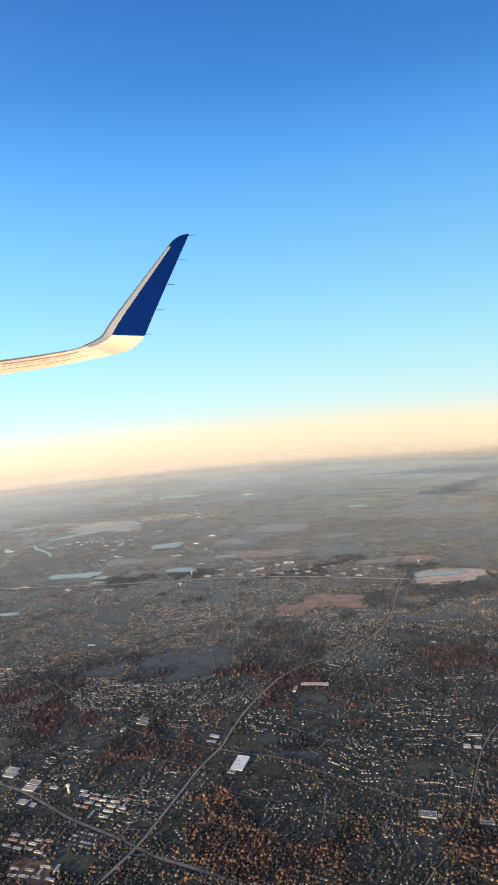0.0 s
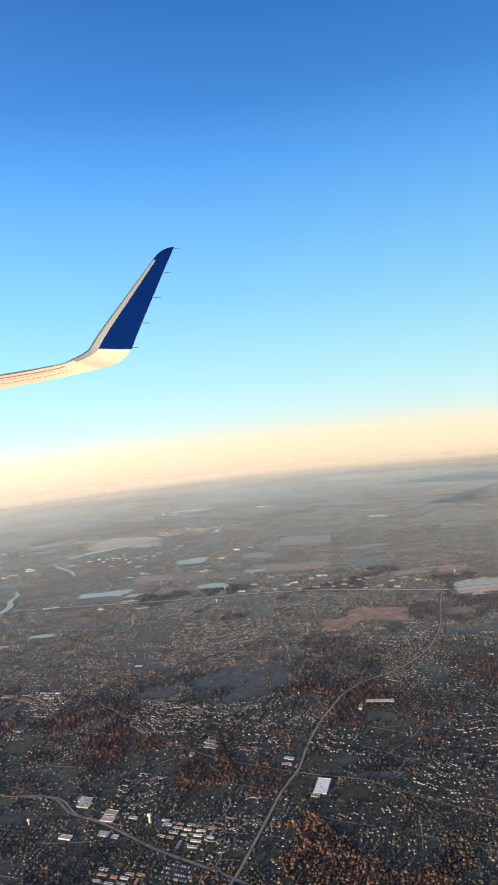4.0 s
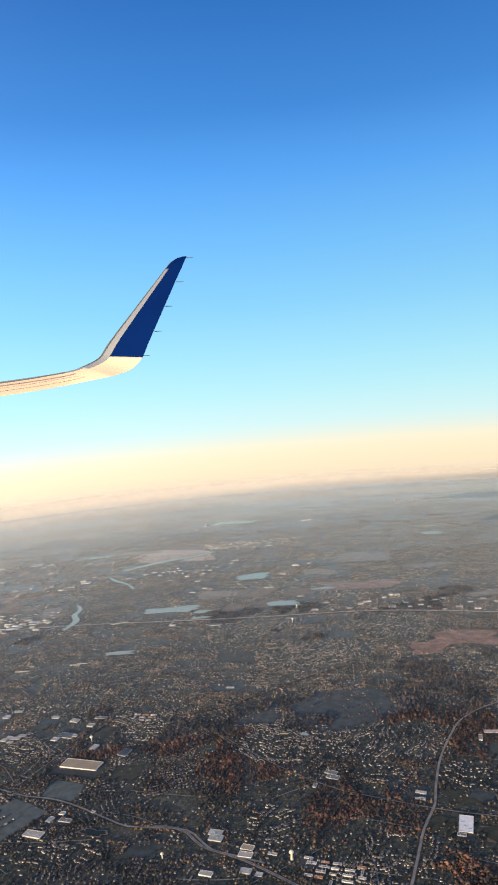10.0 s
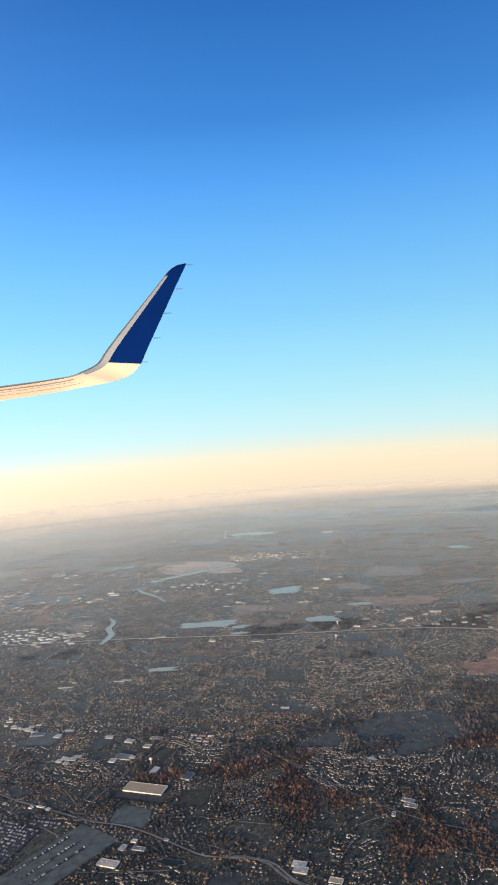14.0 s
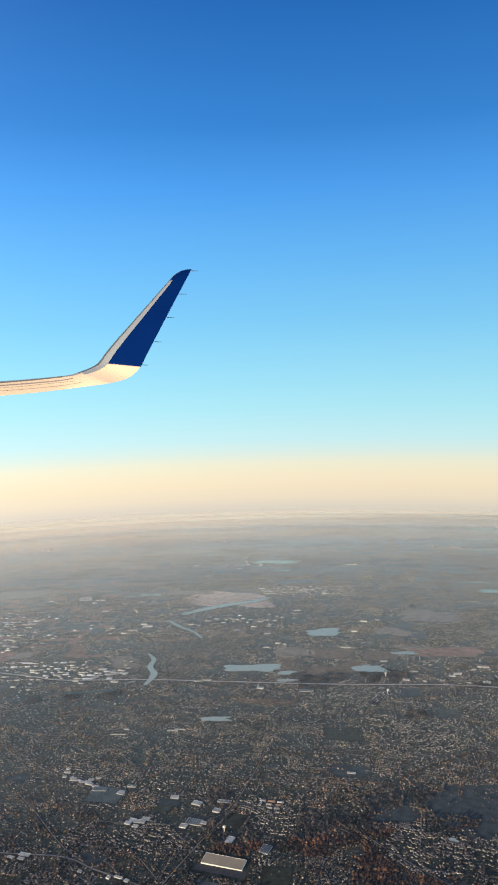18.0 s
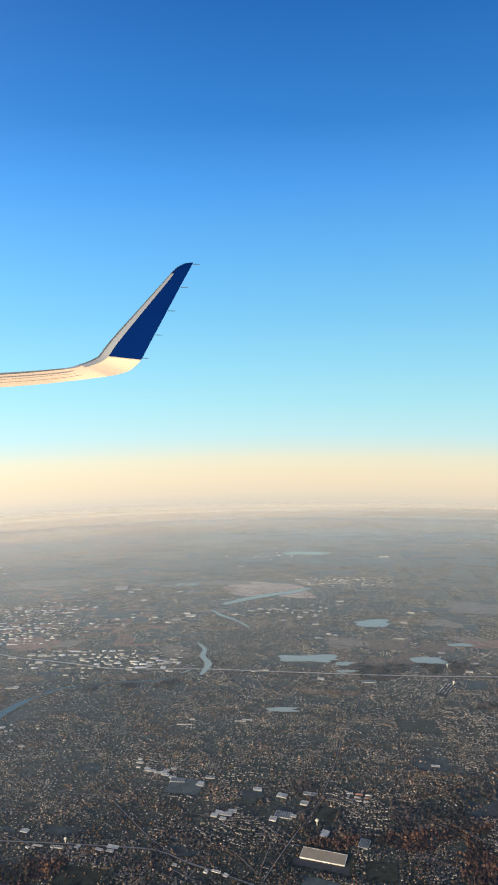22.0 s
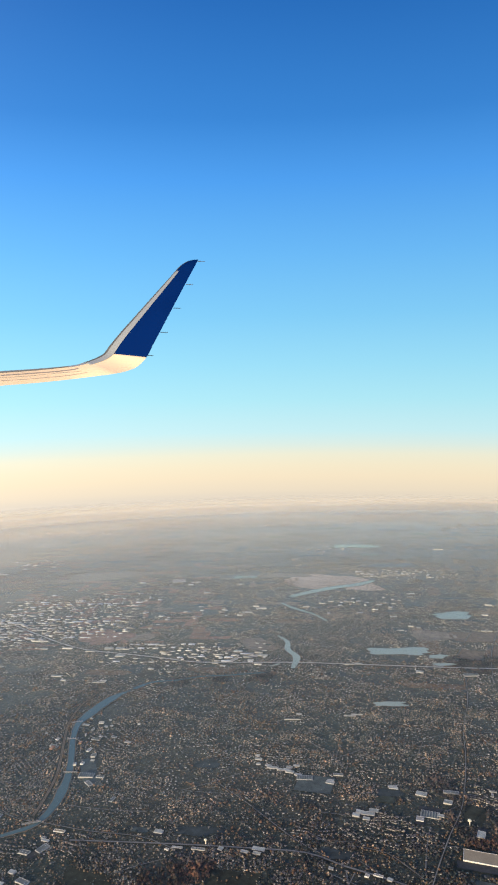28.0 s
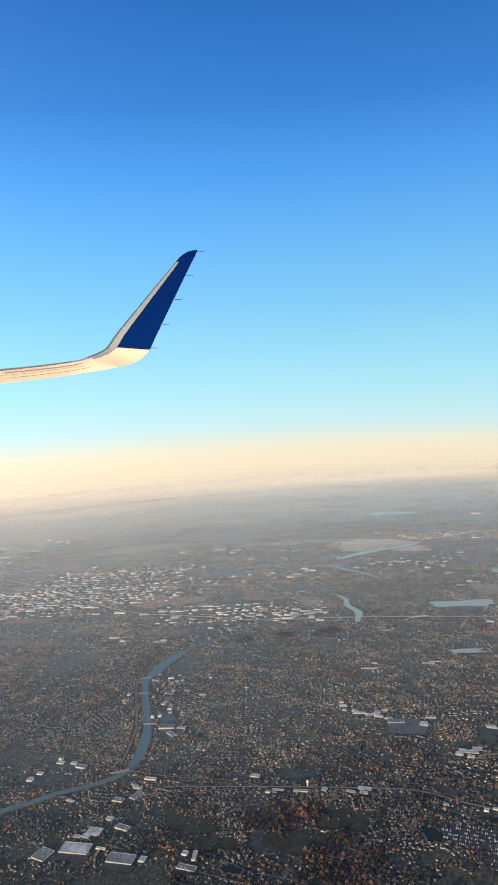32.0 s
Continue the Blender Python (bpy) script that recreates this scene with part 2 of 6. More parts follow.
# tones of the far trees, lightened to put haze into the colour
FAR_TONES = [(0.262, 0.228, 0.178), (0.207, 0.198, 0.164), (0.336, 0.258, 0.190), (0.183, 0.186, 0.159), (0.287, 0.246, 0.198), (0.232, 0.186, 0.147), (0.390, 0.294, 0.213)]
LEAVES = island("autumn_leaves", LEAF_TONES, 0.8, 1.0)
# mid-distance leaves: lighter tones carry part of the haze
MID_LEAVES = island("haze_paled_leaves", [(0.086, 0.115, 0.117), (0.131, 0.149, 0.143), (0.488, 0.393, 0.290), (0.072, 0.098, 0.102), (0.176, 0.176, 0.157), (0.378, 0.303, 0.222), (0.610, 0.470, 0.323), (0.102, 0.123, 0.121)], 0.8, 1.0)
# russet woods further off, greyed so that the colour holds haze
HAZY_RUSSET = island("hazy_russet_leaves", [(0.123, 0.099, 0.087), (0.094, 0.089, 0.082), (0.148, 0.111, 0.095), (0.077, 0.080, 0.076), (0.129, 0.111, 0.098)], 0.8, 1.0)
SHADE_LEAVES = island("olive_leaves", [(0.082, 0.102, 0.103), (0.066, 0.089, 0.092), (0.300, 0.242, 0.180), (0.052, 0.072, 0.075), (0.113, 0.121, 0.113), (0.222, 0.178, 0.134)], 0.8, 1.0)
# gloss and sheen on the further leaves add to the painted haze
glossed(SHADE_LEAVES, 1.2, 0.3, sheen=0.9)
glossed(MID_LEAVES, 1.22, 0.3, sheen=0.9)
glossed(HAZY_RUSSET, 1.2, 0.3)
FAR_LEAVES = island("haze_paled_far_leaves", FAR_TONES, 0.8, 0.6)
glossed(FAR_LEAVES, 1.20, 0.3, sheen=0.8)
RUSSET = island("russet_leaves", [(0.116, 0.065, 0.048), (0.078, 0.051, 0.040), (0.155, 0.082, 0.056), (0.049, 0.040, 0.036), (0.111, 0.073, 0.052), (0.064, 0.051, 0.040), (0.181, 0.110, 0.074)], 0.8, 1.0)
BRIGHT = island("bright_siding", [(0.62, 0.60, 0.56), (0.44, 0.42, 0.39), (0.68, 0.66, 0.62), (0.32, 0.28, 0.24), (0.52, 0.49, 0.43), (0.27, 0.22, 0.18)], 0.7)
TRACT = island("white_tract_siding", [(0.840, 0.795, 0.686), (0.700, 0.660, 0.554), (0.860, 0.815, 0.704), (0.600, 0.533, 0.422), (0.780, 0.718, 0.590)], 0.7)
SIDING = island("house_siding", [(0.46, 0.45, 0.42), (0.30, 0.29, 0.28), (0.58, 0.57, 0.54), (0.24, 0.20, 0.17), (0.37, 0.36, 0.34), (0.21, 0.16, 0.13)], 0.7)
SHINGLE = island("roof_shingle", [(0.13, 0.12, 0.11), (0.18, 0.165, 0.15), (0.10, 0.092, 0.088), (0.24, 0.215, 0.19), (0.15, 0.125, 0.105)], 0.8)
ROOFS = {"white": plain("white_membrane_roof", (0.44, 0.46, 0.41), 0.7, 0, 1.5, 0.45), "grey": plain("grey_gravel_roof", (0.20, 0.215, 0.20), 0.8, 0, 1.5, 0.3),
         "cream": plain("cream_roof", (0.46, 0.42, 0.36), 0.7, 0, 1.5, 0.2), "tan": plain("tan_ballast_roof", (0.40, 0.325, 0.22), 0.8, 0, 0.8, 0.10),
         "pink": plain("pink_tile_roof", (0.66, 0.44, 0.37), 0.7, 0, 1.5, 0.15), "bright": plain("bright_white_roof", (0.84, 0.84, 0.80), 0.7, 0, 1.5, 0.06), "rust": plain("rust_brick", (0.48, 0.26, 0.16), 0.8, 0, 1.5, 0.2)}
for m in ROOFS.values():
    glossed(m, 1.12, 0.4, (0.92, 0.95, 0.84), 0.05)
PANEL = plain("pale_wall_panel", (0.50, 0.475, 0.43), 0.7, 0, 2.0, 0.12)
PALE = plain("cream_wall_panel", (0.80, 0.76, 0.67), 0.7, 0, 2.0, 0.08)
BRICKY = plain("rust_wall", (0.42, 0.24, 0.15), 0.8, 0, 2.0, 0.2)
UNIT = plain("roof_unit_metal", (0.45, 0.46, 0.47), 0.5, 0.3, 2.0, 0.1)
CONCRETE = plain("pale_concrete", (0.42, 0.40, 0.37), 0.8, 0, 2.0, 0.15)
TANK = plain("cream_tank_paint", (0.80, 0.74, 0.56), 0.45, 0, 3.0, 0.05)
CARS = island("trailer_paint", [(0.40, 0.40, 0.39), (0.58, 0.58, 0.56), (0.10, 0.105, 0.11), (0.30, 0.29, 0.28), (0.16, 0.17, 0.18), (0.48, 0.47, 0.44)], 0.5)

# ---- the lie of the land: a sheet that falls away to the rim ----
CURVE = 0.00020555
MID_X, MID_Y = -36.23, 0.51


def gz(x, y):
    return -CURVE * ((x - MID_X) ** 2 + (y - MID_Y) ** 2)


def mesh_object(name, verts, faces, mats, parent=None, smooth=False):
    me = bpy.data.meshes.new(name)
    me.from_pydata([tuple(v) for v in verts], [], faces)
    for m in mats:
        me.materials.append(m)
    if smooth:
        me.polygons.foreach_set("use_smooth", [True] * len(me.polygons))
    me.update()
    ob = new(name, me)
    if parent:
        ob.parent = parent
    return ob


def quick_mesh(name, verts, quads, mats, slots=None, tris=False):
    """Large joined meshes straight from arrays."""
    me = bpy.data.meshes.new(name)
    k = 3 if tris else 4
    me.vertices.add(len(verts))
    me.vertices.foreach_set("co", np.asarray(verts, np.float32).ravel())
    me.loops.add(quads.size)
    me.loops.foreach_set("vertex_index", quads.astype(np.int32).ravel())
    me.polygons.add(len(quads))
    me.polygons.foreach_set("loop_start", np.arange(len(quads), dtype=np.int32) * k)
    for m in mats:
        me.materials.append(m)
    if slots is not None:
        me.polygons.foreach_set("material_index", slots.astype(np.int32))
    me.update(calc_edges=True)
    me.validate()
    return new(name, me)


def part(name, bm, mat, parent=None, label=""):
    me = bpy.data.meshes.new(name)
    bm.to_mesh(me)
    bm.free()
    me.materials.append(mat)
    ob = new(name, me)
    ob.parent = parent
    return tagged(ob, label)


def steps(lo, hi, near, far, inner_lo, inner_hi):
    out, v = [], lo
    while v < hi:
        out.append(v)
        v += near if inner_lo <= v < inner_hi else far
    return np.array(out + [hi])


gxs, gys = steps(-800, 800, 5, 40, -260, 200), steps(-800, 800, 5, 40, -20, 460)
gx, gy = np.meshgrid(gxs, gys)
gv = np.stack([gx, gy, gz(gx, gy)], -1).reshape(-1, 3)
nx_, ny_ = len(gxs), len(gys)
ii = (np.arange(ny_ - 1)[:, None] * nx_ + np.arange(nx_ - 1)[None]).ravel()
ground = quick_mesh("ground", gv, np.stack([ii, ii + 1, ii + nx_ + 1, ii + nx_], -1), [GROUND])
ground.data.polygons.foreach_set("use_smooth", [True] * len(ground.data.polygons))
tagged(ground, "dark brown and green suburban plain fading to the horizon", "ground", "", "structure")

# ---- aerial haze, added as thin sunlit see-through sheets, one behind the other, denser towards the rim of the land ----
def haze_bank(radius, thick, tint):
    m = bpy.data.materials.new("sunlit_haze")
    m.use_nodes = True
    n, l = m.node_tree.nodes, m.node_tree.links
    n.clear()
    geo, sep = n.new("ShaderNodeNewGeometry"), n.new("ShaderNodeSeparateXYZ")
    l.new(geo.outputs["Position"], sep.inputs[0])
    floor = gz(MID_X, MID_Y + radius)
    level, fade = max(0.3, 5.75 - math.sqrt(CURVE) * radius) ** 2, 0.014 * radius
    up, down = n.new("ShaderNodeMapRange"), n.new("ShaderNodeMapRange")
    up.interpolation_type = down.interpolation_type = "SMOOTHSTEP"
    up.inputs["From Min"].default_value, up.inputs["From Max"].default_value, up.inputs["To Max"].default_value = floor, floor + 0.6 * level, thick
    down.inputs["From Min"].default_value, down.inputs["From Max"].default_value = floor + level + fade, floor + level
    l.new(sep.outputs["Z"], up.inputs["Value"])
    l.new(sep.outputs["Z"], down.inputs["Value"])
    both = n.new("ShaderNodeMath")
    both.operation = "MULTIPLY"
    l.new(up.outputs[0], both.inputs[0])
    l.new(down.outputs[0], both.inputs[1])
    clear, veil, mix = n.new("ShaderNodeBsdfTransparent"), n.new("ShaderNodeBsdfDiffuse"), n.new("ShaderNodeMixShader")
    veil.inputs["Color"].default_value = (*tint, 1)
    # shading normal is fixed, so the sheets are lit evenly all round
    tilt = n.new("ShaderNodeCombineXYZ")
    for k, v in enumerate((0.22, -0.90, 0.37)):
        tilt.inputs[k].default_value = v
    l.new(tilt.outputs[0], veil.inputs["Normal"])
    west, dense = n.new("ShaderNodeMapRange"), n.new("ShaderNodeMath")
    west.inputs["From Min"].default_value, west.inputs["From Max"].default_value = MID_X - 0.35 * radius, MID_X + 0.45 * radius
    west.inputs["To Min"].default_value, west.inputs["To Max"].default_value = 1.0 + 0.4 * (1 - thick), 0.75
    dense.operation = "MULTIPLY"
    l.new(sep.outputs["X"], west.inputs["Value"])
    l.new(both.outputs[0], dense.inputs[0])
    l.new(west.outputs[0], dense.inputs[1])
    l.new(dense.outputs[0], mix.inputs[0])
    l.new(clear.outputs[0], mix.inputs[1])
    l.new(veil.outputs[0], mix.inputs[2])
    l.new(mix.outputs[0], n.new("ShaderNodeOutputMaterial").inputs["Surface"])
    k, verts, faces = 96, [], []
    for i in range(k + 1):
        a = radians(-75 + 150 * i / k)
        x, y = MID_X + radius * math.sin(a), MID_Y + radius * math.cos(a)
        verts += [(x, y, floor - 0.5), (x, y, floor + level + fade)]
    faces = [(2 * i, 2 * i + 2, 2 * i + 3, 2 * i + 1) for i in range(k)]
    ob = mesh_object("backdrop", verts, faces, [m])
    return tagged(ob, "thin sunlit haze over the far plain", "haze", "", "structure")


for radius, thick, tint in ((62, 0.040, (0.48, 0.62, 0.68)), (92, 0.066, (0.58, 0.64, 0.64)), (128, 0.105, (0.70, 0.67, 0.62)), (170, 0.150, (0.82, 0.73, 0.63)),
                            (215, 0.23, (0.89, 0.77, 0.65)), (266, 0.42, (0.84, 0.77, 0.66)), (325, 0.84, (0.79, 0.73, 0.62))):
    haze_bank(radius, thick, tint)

# ---- land use: what stands where, kept on a raster so that trees and houses leave it free ----
X0, X1, Y0, Y1, CELL = -190.0, 110.0, 10.0, 200.0, 0.25
NXC, NYC = int((X1 - X0) / CELL), int((Y1 - Y0) / CELL)
USE = np.zeros((NYC, NXC), np.int8)     # 0 built-up, 1 wood, 2 field, 3 water, 4 road, 5 building, 6 bank
CXG, CYG = np.meshgrid(X0 + (np.arange(NXC) + 0.5) * CELL, Y0 + (np.arange(NYC) + 0.5) * CELL)


def value_noise(x, y, cell, seed):
    r = np.random.RandomState(seed)
    tab = r.rand(257, 257)
    u, v = x / cell, y / cell
    i, j = np.floor(u).astype(int), np.floor(v).astype(int)
    fu, fv = u - i, v - j
    fu, fv = fu * fu * (3 - 2 * fu), fv * fv * (3 - 2 * fv)
    t = lambda a, b: tab[a % 257, b % 257]
    return (t(i, j) * (1 - fu) + t(i + 1, j) * fu) * (1 - fv) + (t(i, j + 1) * (1 - fu) + t(i + 1, j + 1) * fu) * fv


def fractal(x, y, cell, seed):
    return sum(value_noise(x, y, cell / 2 ** k, seed + k) * 0.5 ** k for k in range(4)) / 1.875


USE[(fractal(CXG, CYG, 7.0, 11) > 0.62) & ((CXG > -36) | (CYG > 100))] = 1
USE[(fractal(CXG, CYG, 6.0, 31) > 0.74)] = 2


def window(x, y, r):
    i0, i1 = max(0, int((x - r - X0) / CELL)), min(NXC, int((x + r - X0) / CELL) + 1)
    j0, j1 = max(0, int((y - r - Y0) / CELL)), min(NYC, int((y + r - Y0) / CELL) + 1)
    return (slice(j0, j1), slice(i0, i1)) if i0 < i1 and j0 < j1 else None


def mark_box(x, y, w, d, turn, use):
    s = window(x, y, math.hypot(w, d) / 2)
    if s:
        a = radians(turn)
        u = (CXG[s] - x) * math.cos(a) + (CYG[s] - y) * math.sin(a)
        v = -(CXG[s] - x) * math.sin(a) + (CYG[s] - y) * math.cos(a)
        USE[s][(abs(u) < w / 2) & (abs(v) < d / 2)] = use


def mark_line(pts, r, use):
    for (xa, ya), (xb, yb) in zip(pts[:-1], pts[1:]):
        k = max(2, int(math.hypot(xb - xa, yb - ya) / CELL) + 1)
        for q in np.linspace(0, 1, k):
            x, y = xa + (xb - xa) * q, ya + (yb - ya) * q
            s = window(x, y, r)
            if s:
                USE[s][(CXG[s] - x) ** 2 + (CYG[s] - y) ** 2 < r * r] = use


def curve_points(pts, step):
    """A smooth line through a few turning points."""
    p = [Vector(v) for v in pts]
    p = [p[0] * 2 - p[1]] + p + [p[-1] * 2 - p[-2]]
    out = []
    for a, b, c, d in zip(p[:-3], p[1:-2], p[2:-1], p[3:]):
        k = max(2, int((c - b).length / step) + 1)
        for i in range(k):
            t = i / k
            out.append(0.5 * (2 * b + (c - a) * t + (2 * a - 5 * b + 4 * c - d) * t * t + (3 * b - a - 3 * c + d) * t ** 3))
    out.append(p[-2])
    return out


def ribbon(name, line, widths, lift, mat, parent=None):
    verts, faces = [], []
    for i, q in enumerate(line):
        d = (line[min(i + 1, len(line) - 1)] - line[max(i - 1, 0)]).normalized()
        s = Vector((-d.y, d.x)) * widths[i] / 2
        for k in (q + s, q + s * 0.33, q - s * 0.33, q - s):
            verts.append((k.x, k.y, gz(k.x, k.y) + lift))
    for i in range(len(line) - 1):
        for j in range(3):
            faces.append((4 * i + j, 4 * i + 1 + j, 4 * i + 5 + j, 4 * i + 4 + j))
    return mesh_object(name, verts, faces, [mat], parent)


EDGES = []      # lines that trees follow, with how far off they stand


def road(name, label, width, pts):
    line = curve_points(pts, 1.2)
    w = width * M * 0.50
    rail = name == "railway" or "railway" in label
    base = ribbon(name, line, [w] * len(line), 0.050, BALLAST if rail else SHORE if "dirt" in label else PALE_ROAD if "pale" in label else ASPHALT)
    tagged(base, label, "railway" if rail else "road", "", "structure")
    ribbon("verge", line, [w * 1.5 + 0.05] * len(line), 0.036, KERB, base)
    if width > 32 and not rail:
        ribbon("median", line, [w * 0.10] * len(line), 0.055, KERB, base)
    mark_line([tuple(v) for v in line], w * 0.8 + 0.05, 4)
    EDGES.append((line, w / 2 + 9 * M))
    return base


def outline(cx, cy, rx, ry, turn, seed, n=40, rough=0.28, square=0.5):
    r, a0, out = random.Random(seed), radians(turn), []
    ph = [r.uniform(0, 6.28) for _ in range(8)]
    skew = r.uniform(-0.35, 0.35)
    waves = 8 if square > 0.6 else 4
    for i in range(n):
        a = i / n * 2 * math.pi
        k = 1 + rough * sum(math.sin((j + 2) * a + ph[j]) / (j + 2) for j in range(waves))
        sq = 1 / max(abs(math.cos(a)), abs(math.sin(a))) ** square
        u, v = rx * k * sq * math.cos(a), ry * k * sq * math.sin(a)
        u += skew * v
        out.append((cx + u * math.cos(a0) - v * math.sin(a0), cy + u * math.sin(a0) + v * math.cos(a0)))
    return out


def sheet(name, ring, cx, cy, lift, mat, parent=None):
    verts = [(cx, cy, gz(cx, cy) + lift)]
    n = len(ring)
    for k in (0.5, 1.0):
        for x, y in ring:
            x, y = cx + (x - cx) * k, cy + (y - cy) * k
            verts.append((x, y, gz(x, y) + lift))
    faces = [(0, 1 + i, 1 + (i + 1) % n) for i in range(n)]
    faces += [(1 + i, 1 + n + i, 1 + n + (i + 1) % n, 1 + (i + 1) % n) for i in range(n)]
    return mesh_object(name, verts, faces, [mat], parent)


serial = iter(range(100000))


def lake(label, at, rx, ry, turn):
    rx, ry, seed = rx * M / 2, ry * M / 2, next(serial)
    ring = outline(*at, rx, ry, turn, seed, 56, 0.30, 0.62)
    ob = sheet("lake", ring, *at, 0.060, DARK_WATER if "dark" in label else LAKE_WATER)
    tagged(ob, label, "lake", "", "structure")
    sheet("shore", outline(*at, rx + 0.12, ry + 0.12, turn, seed, 56, 0.30, 0.62), *at, 0.040, SHORE, ob)
    mark_box(*at, 2 * rx, 2 * ry, turn, 3)


def river(label, pts, widths):
    line = curve_points(pts, 0.4)
    ws = np.interp(np.linspace(0, 1, len(line)), np.linspace(0, 1, len(widths)), widths) * M * 1.12
    ws = [w * (0.9 + 0.2 * noise.noise((q.x * 0.8, q.y * 0.8, 3.0))) for w, q in zip(ws, line)]
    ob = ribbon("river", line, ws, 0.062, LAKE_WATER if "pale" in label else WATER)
    tagged(ob, label, "river", "", "structure")
    EDGES.append((line, max(ws) / 2 + 10 * M))
    ribbon("bank", line, [w * 1.12 + 0.1 for w in ws], 0.042, SHORE, ob)
    for i in range(0, len(line) - 1, 2):
        mark_line([tuple(line[i]), tuple(line[i + 1])], ws[i] / 2 + 0.12, 3)


FIELD_WORDS = {"sand": "broad pale tan sandbar beside the river", "brown": "bare brown ploughed field among houses and trees", "green": "dark green mown grass field", "dun": "open dull dry meadow beside woods",
               "tan": "pale tan stubble field on the plain", "red": "rust-red heath field edged by trees", "dark": "flat dark open ground", "lot": "pale grey gravel lot"}


def field(at, w, d, turn, tone):
    w, d = w * M, d * M
    rough = 0.02 if tone == "lot" else 0.16 if tone in ("brown", "green", "dark") else 0.44
    soft_edge = tone in ("tan", "red", "dun", "sand")
    ring = outline(*at, w / (2.1 if soft_edge else 2.5), d / (2.2 if soft_edge else 2.6), turn, next(serial), 48, rough * (0.8 if soft_edge else 1.0), 0.35 if soft_edge else 0.95)
    ob = sheet("field", ring, *at, 0.026 + 0.0008 * (next(serial) % 8), TONES[tone])
    tagged(ob, FIELD_WORDS[tone], "field", "", "structure")
    mark_box(*at, w * 0.8, d * 0.8, turn, 6 if tone in ("sand", "lot") else 2)


def wood(at, r):
    s = window(*at, r * M * 1.4)
    if s:
        wob = 0.35 + 1.5 * fractal(CXG[s], CYG[s], 1.6, 77)
        USE[s][((CXG[s] - at[0]) ** 2 + (CYG[s] - at[1]) ** 2 < (r * M * wob) ** 2) & (USE[s] < 3)] = 1


SUBURBS = []


def suburb(at, r, turn, bend=0.0):
    """A tract of rows of like houses with few trees."""
    s = window(*at, r * M * 1.3)
    if s:
        wob = 0.3 + 1.4 * fractal(CXG[s], CYG[s], 1.8, 91)
        USE[s][((CXG[s] - at[0]) ** 2 + (CYG[s] - at[1]) ** 2 < (r * M * wob) ** 2) & (USE[s] < 3)] = 7
    SUBURBS.append((at, r * M, radians(turn), bend))


TRAILER_LOTS = []


def trailer_lot(at, w, d, turn):
    TRAILER_LOTS.append((at, w * M, d * M, radians(turn)))
    mark_box(*at, w * M, d * M, turn, 5)


def box_into(bm, x0, x1, y0, y1, z0, z1):
    v = [bm.verts.new(p) for p in ((x0, y0, z0), (x1, y0, z0), (x1, y1, z0), (x0, y1, z0), (x0, y0, z1), (x1, y0, z1), (x1, y1, z1), (x0, y1, z1))]
    for f in ((0, 3, 2, 1), (4, 5, 6, 7), (0, 1, 5, 4), (1, 2, 6, 5), (2, 3, 7, 6), (3, 0, 4, 7)):
        bm.faces.new([v[i] for i in f])


BLOCK_WORDS = {"warehouse": "flat-roofed {} warehouse with roof units", "store": "large {} roofed store beside its car park", "school": "long {} roofed school building",
               "mall": "broad low {} roofed shopping centre", "car park roof": "low {} roofed depot", "power station": "{} power station hall by the river", "mill": "{} riverside mill building", "housing block": "long low housing block with {} roof"}


